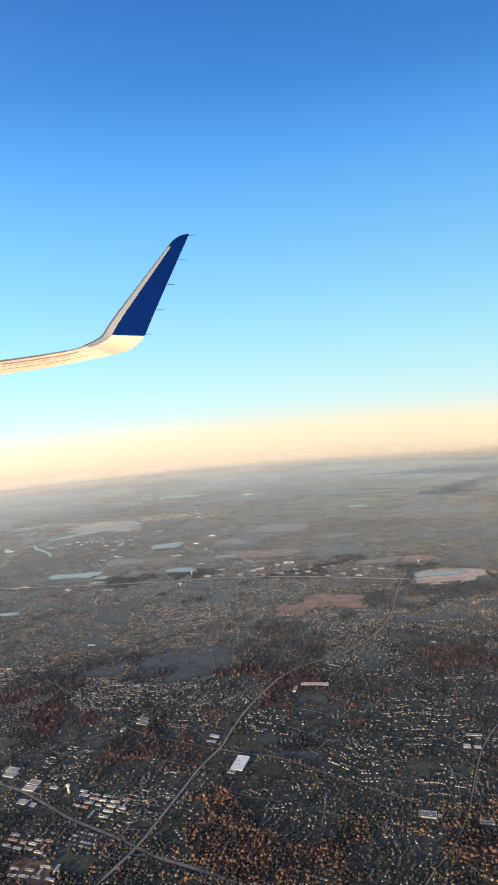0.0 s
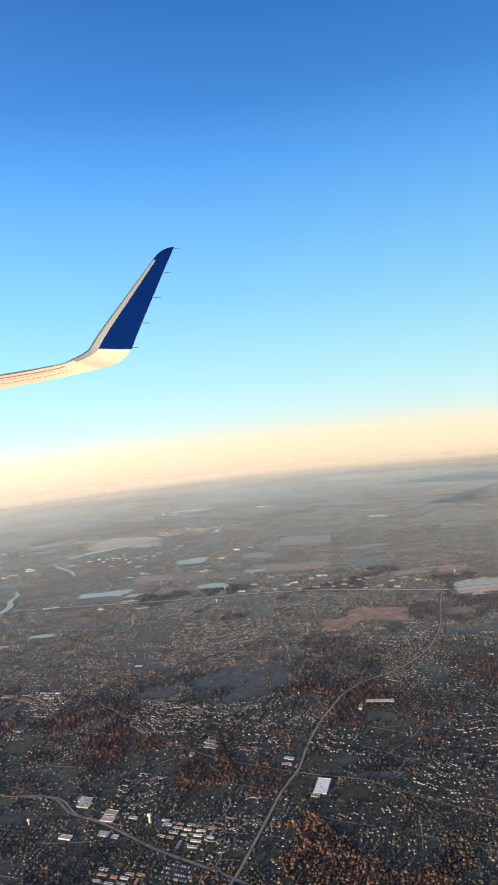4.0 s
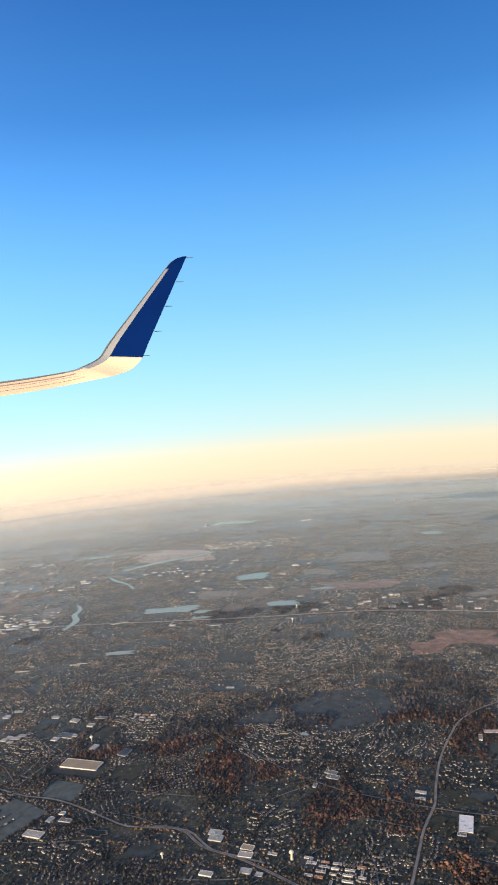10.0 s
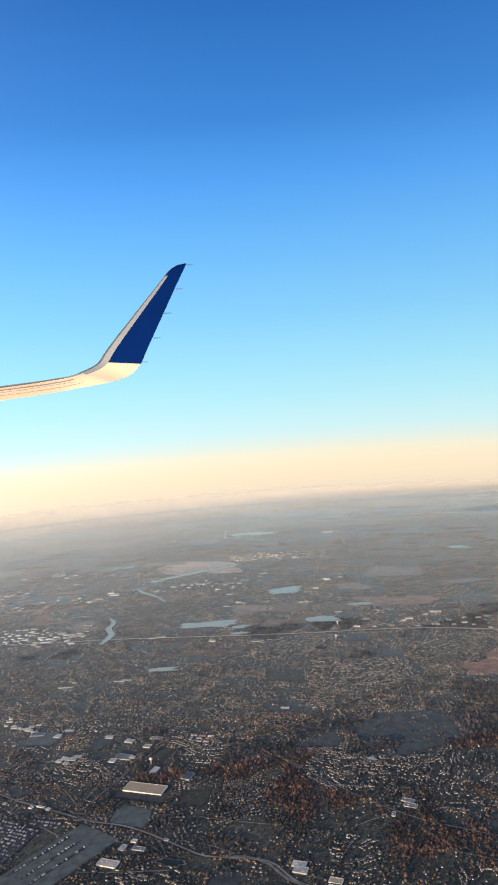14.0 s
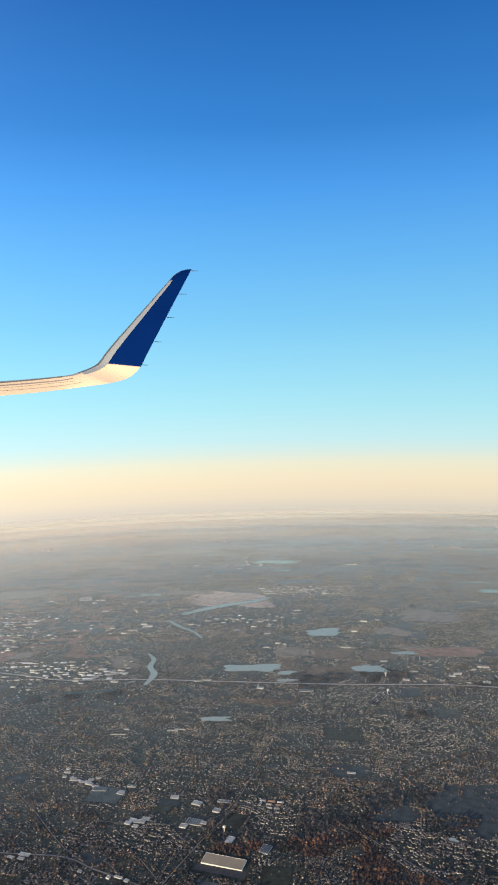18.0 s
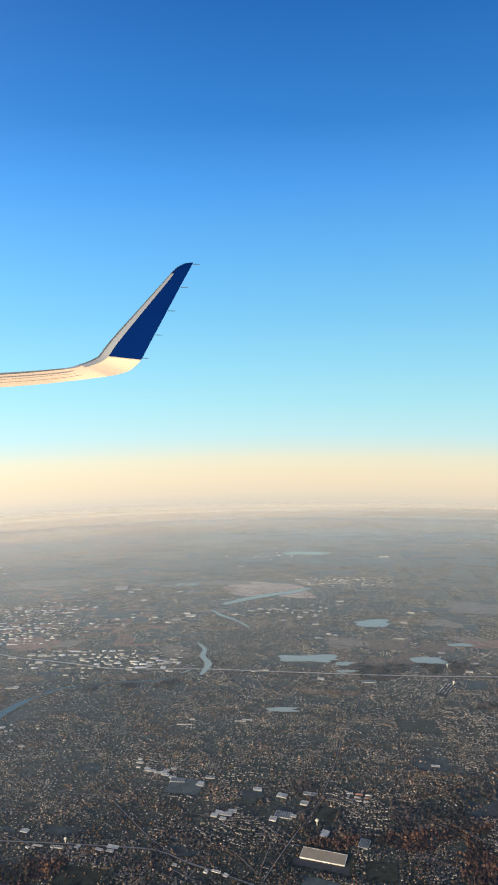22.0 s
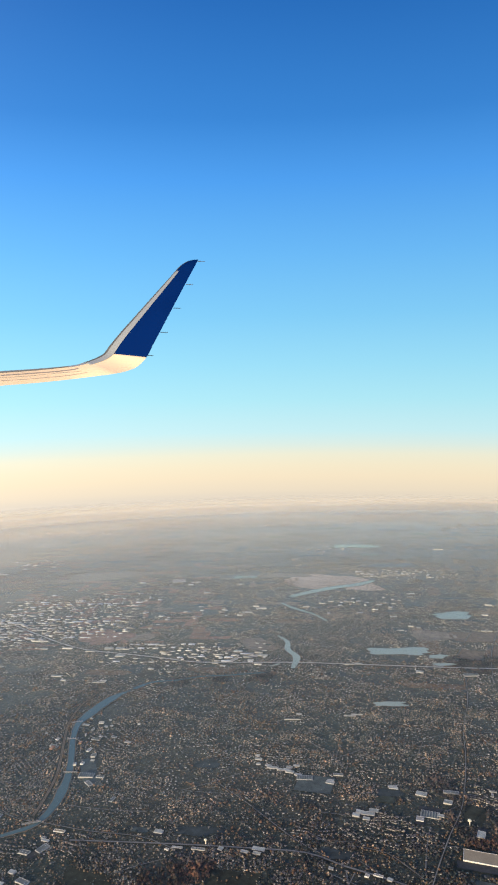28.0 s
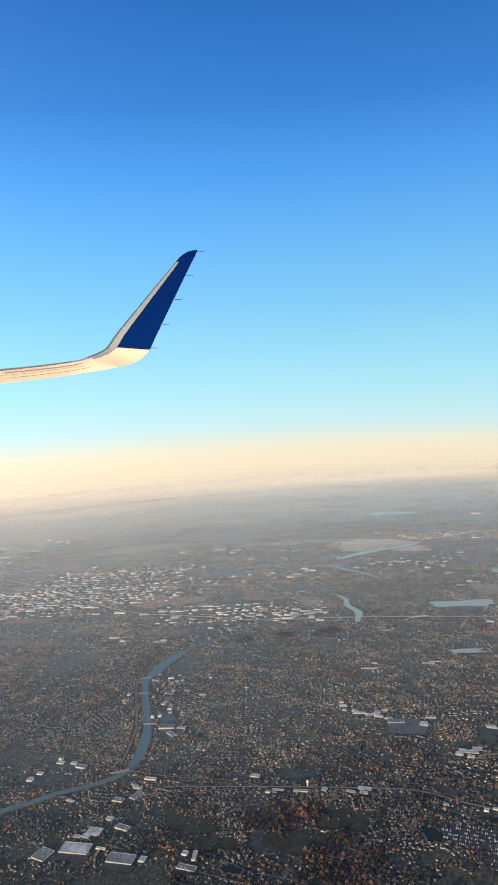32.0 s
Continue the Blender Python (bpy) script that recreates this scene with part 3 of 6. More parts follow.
def block(at, w, d, h, turn, tone, what):
    """A large building: walls, parapet, roof, rooftop units and doors in its long wall."""
    r = random.Random(next(serial))
    w, d, h = w * M, d * M, h * M * 0.75
    ob = new(what.replace(" ", "_"))
    ob.matrix_world = pose(at[0], at[1], gz(*at), 0, 0, turn)
    tagged(ob, BLOCK_WORDS[what].format(tone), "building")
    wall = BRICKY if tone == "rust" else PALE if tone in ("tan", "bright", "cream") else PANEL
    bm = bmesh.new()
    box_into(bm, -w / 2, w / 2, -d / 2, d / 2, -0.02, h)
    part("wall", bm, wall, ob)
    lip = min(0.03, w * 0.06)
    bm = bmesh.new()
    box_into(bm, -w / 2 + lip, w / 2 - lip, -d / 2 + lip, d / 2 - lip, h - 0.002, h + 0.004)
    top = part("roof", bm, ROOFS[tone], ob, tone + " roof")
    bm = bmesh.new()
    for x0, x1, y0, y1 in ((-w / 2 - .003, w / 2 + .003, -d / 2 - .003, -d / 2 + lip), (-w / 2 - .003, w / 2 + .003, d / 2 - lip, d / 2 + .003),
                           (-w / 2 - .003, -w / 2 + lip, -d / 2 + lip, d / 2 - lip), (w / 2 - lip, w / 2 + .003, -d / 2 + lip, d / 2 - lip)):
        box_into(bm, x0, x1, y0, y1, h, h + 0.014)
    part("parapet", bm, wall, ob)
    ridged = tone in ("white", "grey") and w * d > 0.9 and r.random() < 0.4
    for k in range(7 if ridged else 0):
        x = (k / 6 - 0.5) * w * 0.86
        bm = bmesh.new()
        vs = [bm.verts.new(p) for p in ((x - w * 0.045, -d * 0.47, h + 0.005), (x + w * 0.045, -d * 0.47, h + 0.005), (x, -d * 0.47, h + 0.045), (x - w * 0.045, d * 0.47, h + 0.005), (x + w * 0.045, d * 0.47, h + 0.005), (x, d * 0.47, h + 0.045))]
        for f in ((0, 1, 2), (3, 5, 4), (0, 2, 5, 3), (1, 4, 5, 2), (0, 3, 4, 1)):
            bm.faces.new([vs[i] for i in f])
        part("roof_ridge", bm, ROOFS[tone], top)
    for _ in range(0 if ridged or tone == "tan" else 2 if w * d < 0.6 else 6 if w * d < 2.5 else 12):
        bm = bmesh.new()
        x, y, q = r.uniform(-0.38, 0.38) * w, r.uniform(-0.36, 0.36) * d, r.uniform(0.025, 0.05)
        box_into(bm, x - q, x + q, y - q * 0.7, y + q * 0.7, h + 0.003, h + 0.03)
        part("roof_unit", bm, UNIT, top)
    if at[1] < 70 and what != "housing block" and r.random() < 0.75:
        reach, side = r.uniform(0.35, 0.8), r.choice((-1, 1))
        a, mid = radians(turn), side * d * (0.5 + reach / 2)
        turned = lambda u, v: (at[0] + u * math.cos(a) - v * math.sin(a), at[1] + u * math.sin(a) + v * math.cos(a))
        bm = bmesh.new()
        corners = [bm.verts.new((u, v, gz(*turned(u, v)) - gz(*at) + 0.034)) for u, v in ((-w * 0.62, mid - d * reach / 2), (w * 0.62, mid - d * reach / 2), (w * 0.62, mid + d * reach / 2), (-w * 0.62, mid + d * reach / 2))]
        bm.faces.new(corners)
        part("car_park", bm, LOT, ob, "dark asphalt car park")
        mark_box(*turned(0, mid), w * 1.24, d * reach, turn, 5)
    mark_box(*at, w + 0.25, d + 0.25, turn, 5)
    return ob


SHEDS = []


def estate(at, nx, ny):
    """Close rows of sheds along the lanes of an industrial estate."""
    r = random.Random(next(serial))
    nx, ny = int(nx * 2.6), int(ny * 2.2)
    for i in range(nx):
        for j in range(ny):
            if r.random() < 0.38:
                continue
            x = (i - (nx - 1) / 2) * 1.13 + r.uniform(-0.3, 0.3) + 0.4 * (j % 2)
            y = (j - (ny - 1) / 2) * 1.38 + r.uniform(-0.35, 0.35)
            a = radians(-8)
            big = r.choice((1.8, 1.1, 0.9, 0.7, 0.5))
            here = (at[0] + x * math.cos(a) - y * math.sin(a), at[1] + x * math.sin(a) + y * math.cos(a))
            SHEDS.append((*here, big * r.uniform(34, 72) * M, big * r.uniform(11, 22) * M, r.uniform(6, 10) * M * 0.85, -8 + r.uniform(-6, 6), r.randrange(4)))
            mark_box(*here, SHEDS[-1][2] + 0.2, SHEDS[-1][3] + 0.2, SHEDS[-1][5], 5)


def joined_sheds():
    """Each shed: walls, a low ridge roof with eaves, in one joined spread."""
    q = np.array(SHEDS)
    v0 = np.array([(-.5, -.5, 0), (.5, -.5, 0), (.5, .5, 0), (-.5, .5, 0), (-.5, -.5, 1), (.5, -.5, 1), (.5, .5, 1), (-.5, .5, 1),
                   (-.51, -.53, 1), (.51, -.53, 1), (.51, .53, 1), (-.51, .53, 1), (-.51, 0, 1.3), (.51, 0, 1.3)])
    p = v0[None] * q[:, None, 2:5]
    a = np.radians(q[:, 5])[:, None]
    v = np.stack([q[:, :1] + p[..., 0] * np.cos(a) - p[..., 1] * np.sin(a), q[:, 1:2] + p[..., 0] * np.sin(a) + p[..., 1] * np.cos(a), gz(q[:, 0], q[:, 1])[:, None] + p[..., 2]], -1)
    t = np.array([(0, 1, 5), (0, 5, 4), (1, 2, 6), (1, 6, 5), (2, 3, 7), (2, 7, 6), (3, 0, 4), (3, 4, 7), (8, 9, 13), (8, 13, 12), (10, 11, 12), (10, 12, 13), (8, 12, 11), (9, 10, 13)])
    f = (np.arange(len(q))[:, None, None] * 14 + t[None]).reshape(-1, 3)
    slots = np.concatenate([[0] * 8 + [1 + int(k)] * 4 + [0] * 2 for k in q[:, 6]])
    mats = [PALE, ROOFS["cream"], ROOFS["cream"], ROOFS["tan"], ROOFS["bright"]]
    return tagged(quick_mesh("estate_sheds", v.reshape(-1, 3), f, mats, slots, True), "close rows of pale industrial sheds on the plain", "sheds", "", "stuff")


def apartments(at, nx, ny, turn, long=52):
    """Rows of long low housing blocks round lawns and lanes."""
    r = random.Random(next(serial))
    for i in range(nx):
        for j in range(ny):
            if r.random() < 0.12:
                continue
            u, v = (i - (nx - 1) / 2) * (long + 16) * M + r.uniform(-8, 8) * M, (j - (ny - 1) / 2) * 40 * M + r.uniform(-5, 5) * M
            a = radians(turn)
            block((at[0] + u * math.cos(a) - v * math.sin(a), at[1] + u * math.sin(a) + v * math.cos(a)), long * r.uniform(0.7, 1.1), r.uniform(11, 15), 8,
                  turn + (90 if r.random() < 0.15 else 0), r.choice(["white", "grey", "grey", "cream", "rust"]), "housing block")


def water_tower(at, h, thick=0.055, bulb=0.27):
    h *= M
    ob = new("water_tower")
    ob.matrix_world = pose(at[0], at[1], gz(*at))
    tagged(ob, "cream water tower with bulbous tank on a tall stem", "water tower", "water towers")
    bm = bmesh.new()
    bmesh.ops.create_cone(bm, cap_ends=True, segments=14, radius1=thick, radius2=thick * 0.7, depth=h * 0.72, matrix=pose(0, 0, h * 0.36))
    part("stem", bm, TANK, ob)
    bm = bmesh.new()
    bmesh.ops.create_uvsphere(bm, u_segments=18, v_segments=10, radius=h * bulb, matrix=pose(0, 0, h * 0.78) @ Matrix.Diagonal((1, 1, 0.78, 1)))
    part("tank", bm, TANK, ob)
    mark_box(*at, 0.5, 0.5, 0, 5)


def bridge(at, length, width, turn):
    ob = new("bridge")
    ob.matrix_world = pose(at[0], at[1], gz(*at), 0, 0, turn)
    tagged(ob, "pale concrete bridge over the river", "bridge")
    l, w = length * M, width * M
    bm = bmesh.new()
    box_into(bm, -l / 2, l / 2, -w / 2, w / 2, 0.10, 0.125)
    part("deck", bm, ASPHALT, ob)
    for s in (-1, 1):
        bm = bmesh.new()
        box_into(bm, -l / 2, l / 2, s * w / 2 - 0.008, s * w / 2 + 0.008, 0.125, 0.145)
        part("railing", bm, CONCRETE, ob)
    for k in (-0.3, -0.1, 0.1, 0.3):
        bm = bmesh.new()
        box_into(bm, k * l - 0.02, k * l + 0.02, -w * 0.4, w * 0.4, -0.02, 0.10)
        part("pier", bm, CONCRETE, ob)


def dam(at, length, width, turn):
    ob = new("dam")
    ob.matrix_world = pose(at[0], at[1], gz(*at), 0, 0, turn)
    tagged(ob, "grey concrete lock and weir across the river", "dam")
    l, w = length * M, width * M
    bm = bmesh.new()
    box_into(bm, -l / 2, l / 2, -w / 3, w / 3, -0.02, 0.07)
    part("weir", bm, CONCRETE, ob)
    for k in range(5):
        bm = bmesh.new()
        box_into(bm, (k / 4 - 0.5) * l * 0.9 - 0.03, (k / 4 - 0.5) * l * 0.9 + 0.03, -w / 2, w / 2, 0, 0.14)
        part("pier", bm, CONCRETE, ob)


# roads, widths in real metres
road("highway", "four-lane grey highway through suburbs with trees beside it", 34, [(-29.0, 49.4), (-27.3, 49.1), (-25.8, 48.0), (-24.8, 46.3), (-22.3, 44.5), (-19.8, 42.1), (-18.5, 40.8), (-16.7, 39.4), (-15.0, 38.1), (-13.6, 36.9), (-12.2, 35.7), (-10.5, 34.7), (-7.6, 32.8)])
road("highway", "grey highway running from the interchange between the houses", 30, [(-15.4, 34.4), (-13.6, 36.9), (-12.3, 39.4), (-10.8, 42.4), (-9.5, 45.0), (-7.9, 47.4), (-6.9, 49.9), (-5.2, 53.5), (-2.9, 57.1), (-1.4, 59.0), (1.2, 60.8), (4.2, 62.1), (8.4, 65.5), (12.3, 71.5), (15.9, 80.6), (19.5, 89.0)])
road("ramp", "curved grey slip road at the interchange", 12, [(-13.7, 36.8), (-14.4, 36.0), (-15.3, 36.3), (-15.7, 36.8), (-15.5, 37.5), (-14.8, 37.4), (-14.1, 37.0)])
road("ramp", "curved grey slip road joining the two highways", 12, [(-14.5, 37.7), (-14.6, 38.5), (-14.1, 38.7), (-13.1, 38.4)])
road("ramp", "curved grey slip road at the interchange", 12, [(-12.6, 35.8), (-13.7, 35.6), (-14.8, 35.1), (-15.7, 34.0)])
road("road", "narrow asphalt road between autumn trees", 16, [(-23.5, 63.0), (-21.4, 59.6), (-18.8, 55.9), (-16.4, 53.0), (-14.0, 50.7), (-11.7, 49.2), (-8.9, 47.5), (-6.2, 46.1), (-3.6, 44.9), (-1.4, 42.9), (0.7, 41.0), (2.7, 39.4), (4.9, 37.6)])
road("road", "winding grey road through leafy streets", 16, [(2.7, 30.8), (3.5, 31.7), (5.3, 33.5), (7.2, 36.1), (8.8, 39.0), (10.8, 42.6), (13.0, 45.5), (15.0, 47.4)])
road("road", "straight grey road past the large warehouse", 13, [(-40.0, 57.5), (-38.8, 59.5), (-36.7, 62.8), (-34.1, 66.7), (-30.9, 73.8), (-28.7, 79.8), (-25.7, 85.9), (-23.1, 92.7)])
road("highway", "curving grey highway past the warehouse and ponds", 26, [(-66.4, 66.1), (-58.3, 64.5), (-52.4, 63.2), (-48.2, 62.1), (-45.6, 60.2), (-43.4, 58.8), (-40.9, 57.1), (-38.9, 55.8), (-36.7, 54.9), (-34.5, 53.4), (-31.6, 50.9), (-30.2, 49.8), (-28.0, 49.1), (-25.9, 48.4), (-25.0, 47.2), (-24.1, 45.8), (-22.3, 44.7), (-20.7, 43.7)])
road("road", "grey crescent road beside rows of houses", 12, [(-44.9, 62.5), (-43.4, 62.0), (-42.1, 61.2), (-41.2, 59.7), (-40.4, 58.2)])
road("road", "grey diagonal street through dense suburb", 14, [(-54.5, 72.9), (-52.2, 69.5), (-50.9, 67.3), (-48.7, 63.7), (-46.7, 61.4)])
road("highway", "long pale highway across the plain behind the ponds", 56, [(-105.8, 147.3), (-94.3, 137.7), (-81.6, 121.9), (-72.6, 112.0), (-65.0, 107.9), (-59.7, 105.3), (-55.0, 103.0), (-42.8, 100.9), (-31.3, 98.1), (-23.7, 96.3), (-15.4, 94.6), (0.9, 91.7), (18.8, 84.5)])
road("road", "tan diagonal railway cutting through woods", 20, [(-26.6, 66.8), (-23.2, 67.1), (-19.9, 68.5), (-13.1, 72.1), (-7.3, 74.5)])
road("road", "straight grey road running north past fields", 16, [(-20.6, 90.6), (-16.2, 100.7), (-11.1, 110.0), (-4.0, 123.0), (2.9, 136.3)])
road("road", "straight grey road between brown fields", 14, [(-22.7, 97.8), (-17.5, 106.3), (-15.3, 109.5)])
road("road", "tan dirt road along the west river bank", 38, [(-67.9, 94.4), (-68.9, 92.4), (-69.5, 90.1), (-69.8, 87.7), (-69.8, 85.2), (-69.5, 81.2), (-69.3, 78.8), (-69.2, 76.1), (-69.4, 73.6), (-69.7, 71.4), (-70.0, 69.9)])
road("road", "road crossing the river toward the suburbs", 14, [(-80.5, 75.0), (-76.5, 73.3), (-74.1, 71.8), (-70.9, 69.5), (-68.3, 68.5), (-65.1, 67.1), (-60.9, 65.8), (-58.3, 64.0)])
road("railway", "dark railway line along the industrial strip", 14, [(-63.9, 56.1), (-65.7, 58.3), (-66.8, 59.4), (-64.6, 58.8), (-61.2, 57.6), (-59.0, 55.7)])
# water
river("wide grey-blue river winding between wooded banks", [(-63.8, 95.0), (-65.5, 93.4), (-66.8, 91.3), (-67.9, 89.0), (-68.8, 86.6), (-68.8, 83.3), (-68.4, 79.8), (-68.1, 76.4), (-68.2, 73.6), (-68.5, 71.2), (-69.1, 69.4), (-69.9, 68.3), (-72.0, 67.4), (-74.0, 66.9), (-75.9, 66.1), (-78.8, 65.0)], [10, 92, 101, 90, 52, 44, 43, 48, 55, 65, 62, 40, 34, 36, 40, 42])
river("narrow shaded river reach under trees", [(-63.5, 95.4), (-61.2, 97.1), (-58.3, 97.2), (-55.4, 97.9), (-51.6, 97.8), (-47.2, 98.0)], [47, 37, 24, 24, 28, 37])
river("pale blue lake arm beside the highway", [(-43.7, 112.3), (-42.7, 109.2), (-43.1, 106.1), (-42.4, 102.8), (-43.5, 98.9)], [22, 54, 67, 78, 47])
river("pale river round the tan sandbar", [(-38.5, 133.9), (-34.3, 136.8), (-29.1, 139.5), (-24.7, 140.9), (-20.5, 143.8)], [108, 147, 168, 147, 108])
river("narrow pale river bend", [(-40.7, 130.1), (-39.2, 126.6), (-36.6, 122.5), (-35.1, 118.3)], [42, 64, 42, 35])
lake("light blue rectangular lake with gravel shore", (-14.7, 118.1), 478, 299, -7)
lake("long pale blue gravel pit lake", (-28.2, 103.0), 608, 235, -10)
lake("small pale blue pond beside the long lake", (-23.8, 100.3), 188, 109, -10)
lake("pale blue lake beside tan field", (-11.8, 100.0), 336, 224, -16)
lake("narrow pond near the highway", (-24.1, 97.4), 199, 80, -6)
lake("grey-blue pond among suburban trees", (-34.4, 86.6), 295, 89, -6)
lake("small pond west of the lake arm", (-45.6, 100.4), 142, 28, 30)
lake("dark square storm pond beside parked cars", (-48.8, 57.2), 90, 140, -15)
lake("dark pond beside the highway", (-32.7, 49.6), 130, 59, -24)
lake("dark pond at the industrial edge", (-61.9, 56.1), 106, 58, -22)
lake("pale far lake under haze", (25.3, 141.8), 357, 249, -12)
lake("pale far lake on the plain", (-14.4, 183.6), 905, 422, -4)
lake("pale far pond", (-14.1, 170.9), 332, 141, -4)
lake("pale distant lake near the horizon", (60.1, 213.4), 1500, 300, -10)
lake("pale distant lake near the horizon", (77.5, 247.6), 1800, 300, -10)
lake("pale narrow distant lake", (47.5, 194.8), 892, 156, 8)
lake("pale narrow distant lake", (-13.4, 219.9), 906, 81, 4)
lake("small pond by the subdivision", (-15.4, 60.0), 53, 47, -2)
lake("small pale pond", (-4.8, 105.8), 267, 113, -10)
# open fields
field((-19.9, 36.0), 325, 184, -28, "brown")
field((-17.4, 36.3), 250, 163, -28, "green")
field((-10.4, 63.5), 844, 348, -12, "dun")
field((-9.0, 49.7), 280, 162, -33, "dun")
field((-4.2, 47.9), 207, 120, -27, "dun")
field((-4.7, 43.1), 230, 164, -23, "brown")
field((3.8, 50.1), 164, 131, -22, "green")
field((0.6, 49.4), 284, 98, -18, "dark")
field((7.5, 78.8), 664, 419, -15, "red")
field((1.6, 76.7), 351, 307, -15, "red")
field((0.3, 53.6), 250, 185, -22, "green")
field((8.5, 50.6), 463, 88, -14, "green")
field((-2.3, 45.1), 328, 98, -19, "dun")
field((-10.5, 66.4), 547, 347, -12, "dun")
field((-47.0, 107.9), 310, 319, -11, "tan")
field((-9.7, 91.0), 432, 297, -9, "dun")
field((-14.7, 101.1), 333, 515, -22, "brown")
field((-15.7, 107.4), 702, 443, -12, "brown")
field((-8.6, 105.2), 530, 451, -12, "brown")
field((2.4, 105.4), 834, 390, -10, "red")
field((-19.1, 100.5), 320, 408, -22, "brown")
field((-3.6, 116.8), 490, 382, -10, "tan")
field((0.2, 105.9), 830, 459, -10, "tan")
field((6.5, 124.7), 936, 743, -9, "tan")
field((-22.1, 71.8), 440, 133, -12, "dun")
field((-20.7, 80.6), 336, 294, -9, "dark")
field((-29.1, 144.3), 1218, 1274, -6, "sand")
field((-47.3, 110.5), 309, 270, -9, "tan")
field((-36.9, 151.5), 820, 310, -5, "tan")
field((-21.4, 109.0), 593, 387, -10, "tan")
field((-75.6, 69.0), 420, 170, -18, "dun")
field((-64.4, 61.2), 399, 199, -22, "dark")
field((-57.7, 58.0), 407, 233, -22, "dark")
field((-40.2, 68.2), 149, 109, -22, "green")
field((-60.9, 66.7), 143, 67, -17, "lot")
field((-107.3, 197.1), 1500, 1190, -8, "tan")
field((-74.6, 159.3), 1326, 805, -4, "tan")
field((-103.0, 212.6), 2200, 1190, -6, "tan")
field((-100.0, 183.0), 848, 480, -10, "tan")
field((-64.0, 115.3), 379, 307, -7, "tan")
field((-69.6, 116.9), 626, 638, -8, "red")
field((-91.5, 131.7), 366, 297, -11, "tan")
field((-91.0, 227.9), 2828, 1122, -7, "tan")
field((-38.2, 209.7), 1853, 829, -2, "tan")
field((-12.9, 157.7), 862, 407, -3, "dun")
field((-35.0, 59.2), 478, 305, -26, "dark")
field((-58.7, 58.1), 406, 193, -17, "dun")
field((-54.0, 59.7), 371, 234, -22, "dark")
field((24.2, 84.7), 987, 559, -6, "sand")
field((-0.4, 105.5), 518, 352, -10, "red")
field((22.9, 94.4), 414, 315, -10, "red")
field((17.1, 94.9), 453, 257, -8, "tan")
field((15.0, 114.1), 640, 254, -7, "tan")
field((16.6, 76.3), 359, 259, -13, "brown")
field((18.0, 70.1), 438, 186, -9, "dun")
field((14.1, 69.9), 381, 185, -13, "dun")
field((-2.1, 67.0), 320, 117, -12, "brown")
field((14.6, 61.9), 197, 143, -11, "dun")
field((4.6, 50.8), 208, 164, -17, "green")
lake("pale pond on the tan flat", (23.5, 85.8), 460, 153, -6)
# woods
wood((-4.1, 35.1), 166)
wood((-0.2, 33.6), 145)
wood((-14.2, 46.1), 150)
wood((-11.0, 46.5), 129)
wood((-7.6, 36.5), 187)
wood((-5.2, 37.2), 132)
wood((6.7, 33.4), 135)
wood((3.5, 51.5), 66)
wood((-14.6, 65.2), 230)
wood((-6.5, 63.2), 276)
wood((-0.8, 65.9), 278)
wood((15.4, 59.2), 308)
wood((-15.9, 48.3), 160)
wood((-12.9, 47.5), 161)
wood((-2.1, 64.7), 278)
wood((-57.8, 61.1), 164)
wood((-54.7, 55.7), 167)
wood((-32.9, 119.8), 573)
wood((-26.2, 130.8), 479)
wood((-19.7, 65.7), 176)
wood((-15.1, 64.4), 157)
# tracts of houses
suburb((-18.0, 58.9), 241, -35, 0.1)
suburb((-13.0, 58.9), 222, -20, 0.25)
suburb((-8.8, 56.9), 277, 60, 0)
suburb((-20.9, 47.1), 180, -10, 0.2)
suburb((-14.2, 40.5), 163, -15, 0.25)
suburb((-11.6, 40.4), 141, -24, 0)
suburb((-3.1, 51.0), 206, -12, 0.15)
suburb((8.6, 47.6), 365, -12, 0.05)
suburb((1.8, 43.2), 232, -20, 0.3)
suburb((2.8, 37.5), 167, 66, 0)
suburb((1.7, 33.5), 190, 66, 0)
suburb((-2.9, 38.3), 210, 66, 0.05)
suburb((6.5, 39.3), 167, -16, 0.1)
suburb((-10.3, 52.2), 139, -24, 0.1)
suburb((-41.7, 63.3), 189, -20, 0.2)
suburb((-30.7, 56.5), 175, 55, 0.1)
suburb((-37.5, 48.3), 236, -20, 0.05)
suburb((-33.9, 47.9), 155, -24, 0)
suburb((-30.3, 64.3), 183, -22, 0.15)
suburb((-40.1, 72.6), 188, -20, 0)
suburb((-18.8, 59.0), 241, -35, 0.1)
suburb((-20.3, 47.2), 202, -14, 0.3)
suburb((-12.9, 43.4), 249, 66, 0)
suburb((-29.7, 65.3), 143, -22, 0.35)
suburb((-15.3, 82.1), 246, -15, 0.4)
suburb((-9.3, 79.5), 343, 45, 0.1)
suburb((-18.1, 60.0), 241, -35, 0.15)
suburb((-31.8, 67.6), 121, -22, 0)
suburb((-16.9, 91.7), 334, 50, 0)
suburb((-42.3, 63.8), 229, -18, 0.25)
suburb((-46.3, 70.0), 127, -20, 0)
trailer_lot((-13.4, 89.6), 337, 112, 51)
trailer_lot((-17.0, 38.3), 163, 119, -27)
trailer_lot((-42.6, 56.5), 221, 70, -22)
trailer_lot((-17.6, 43.0), 161, 86, -23)
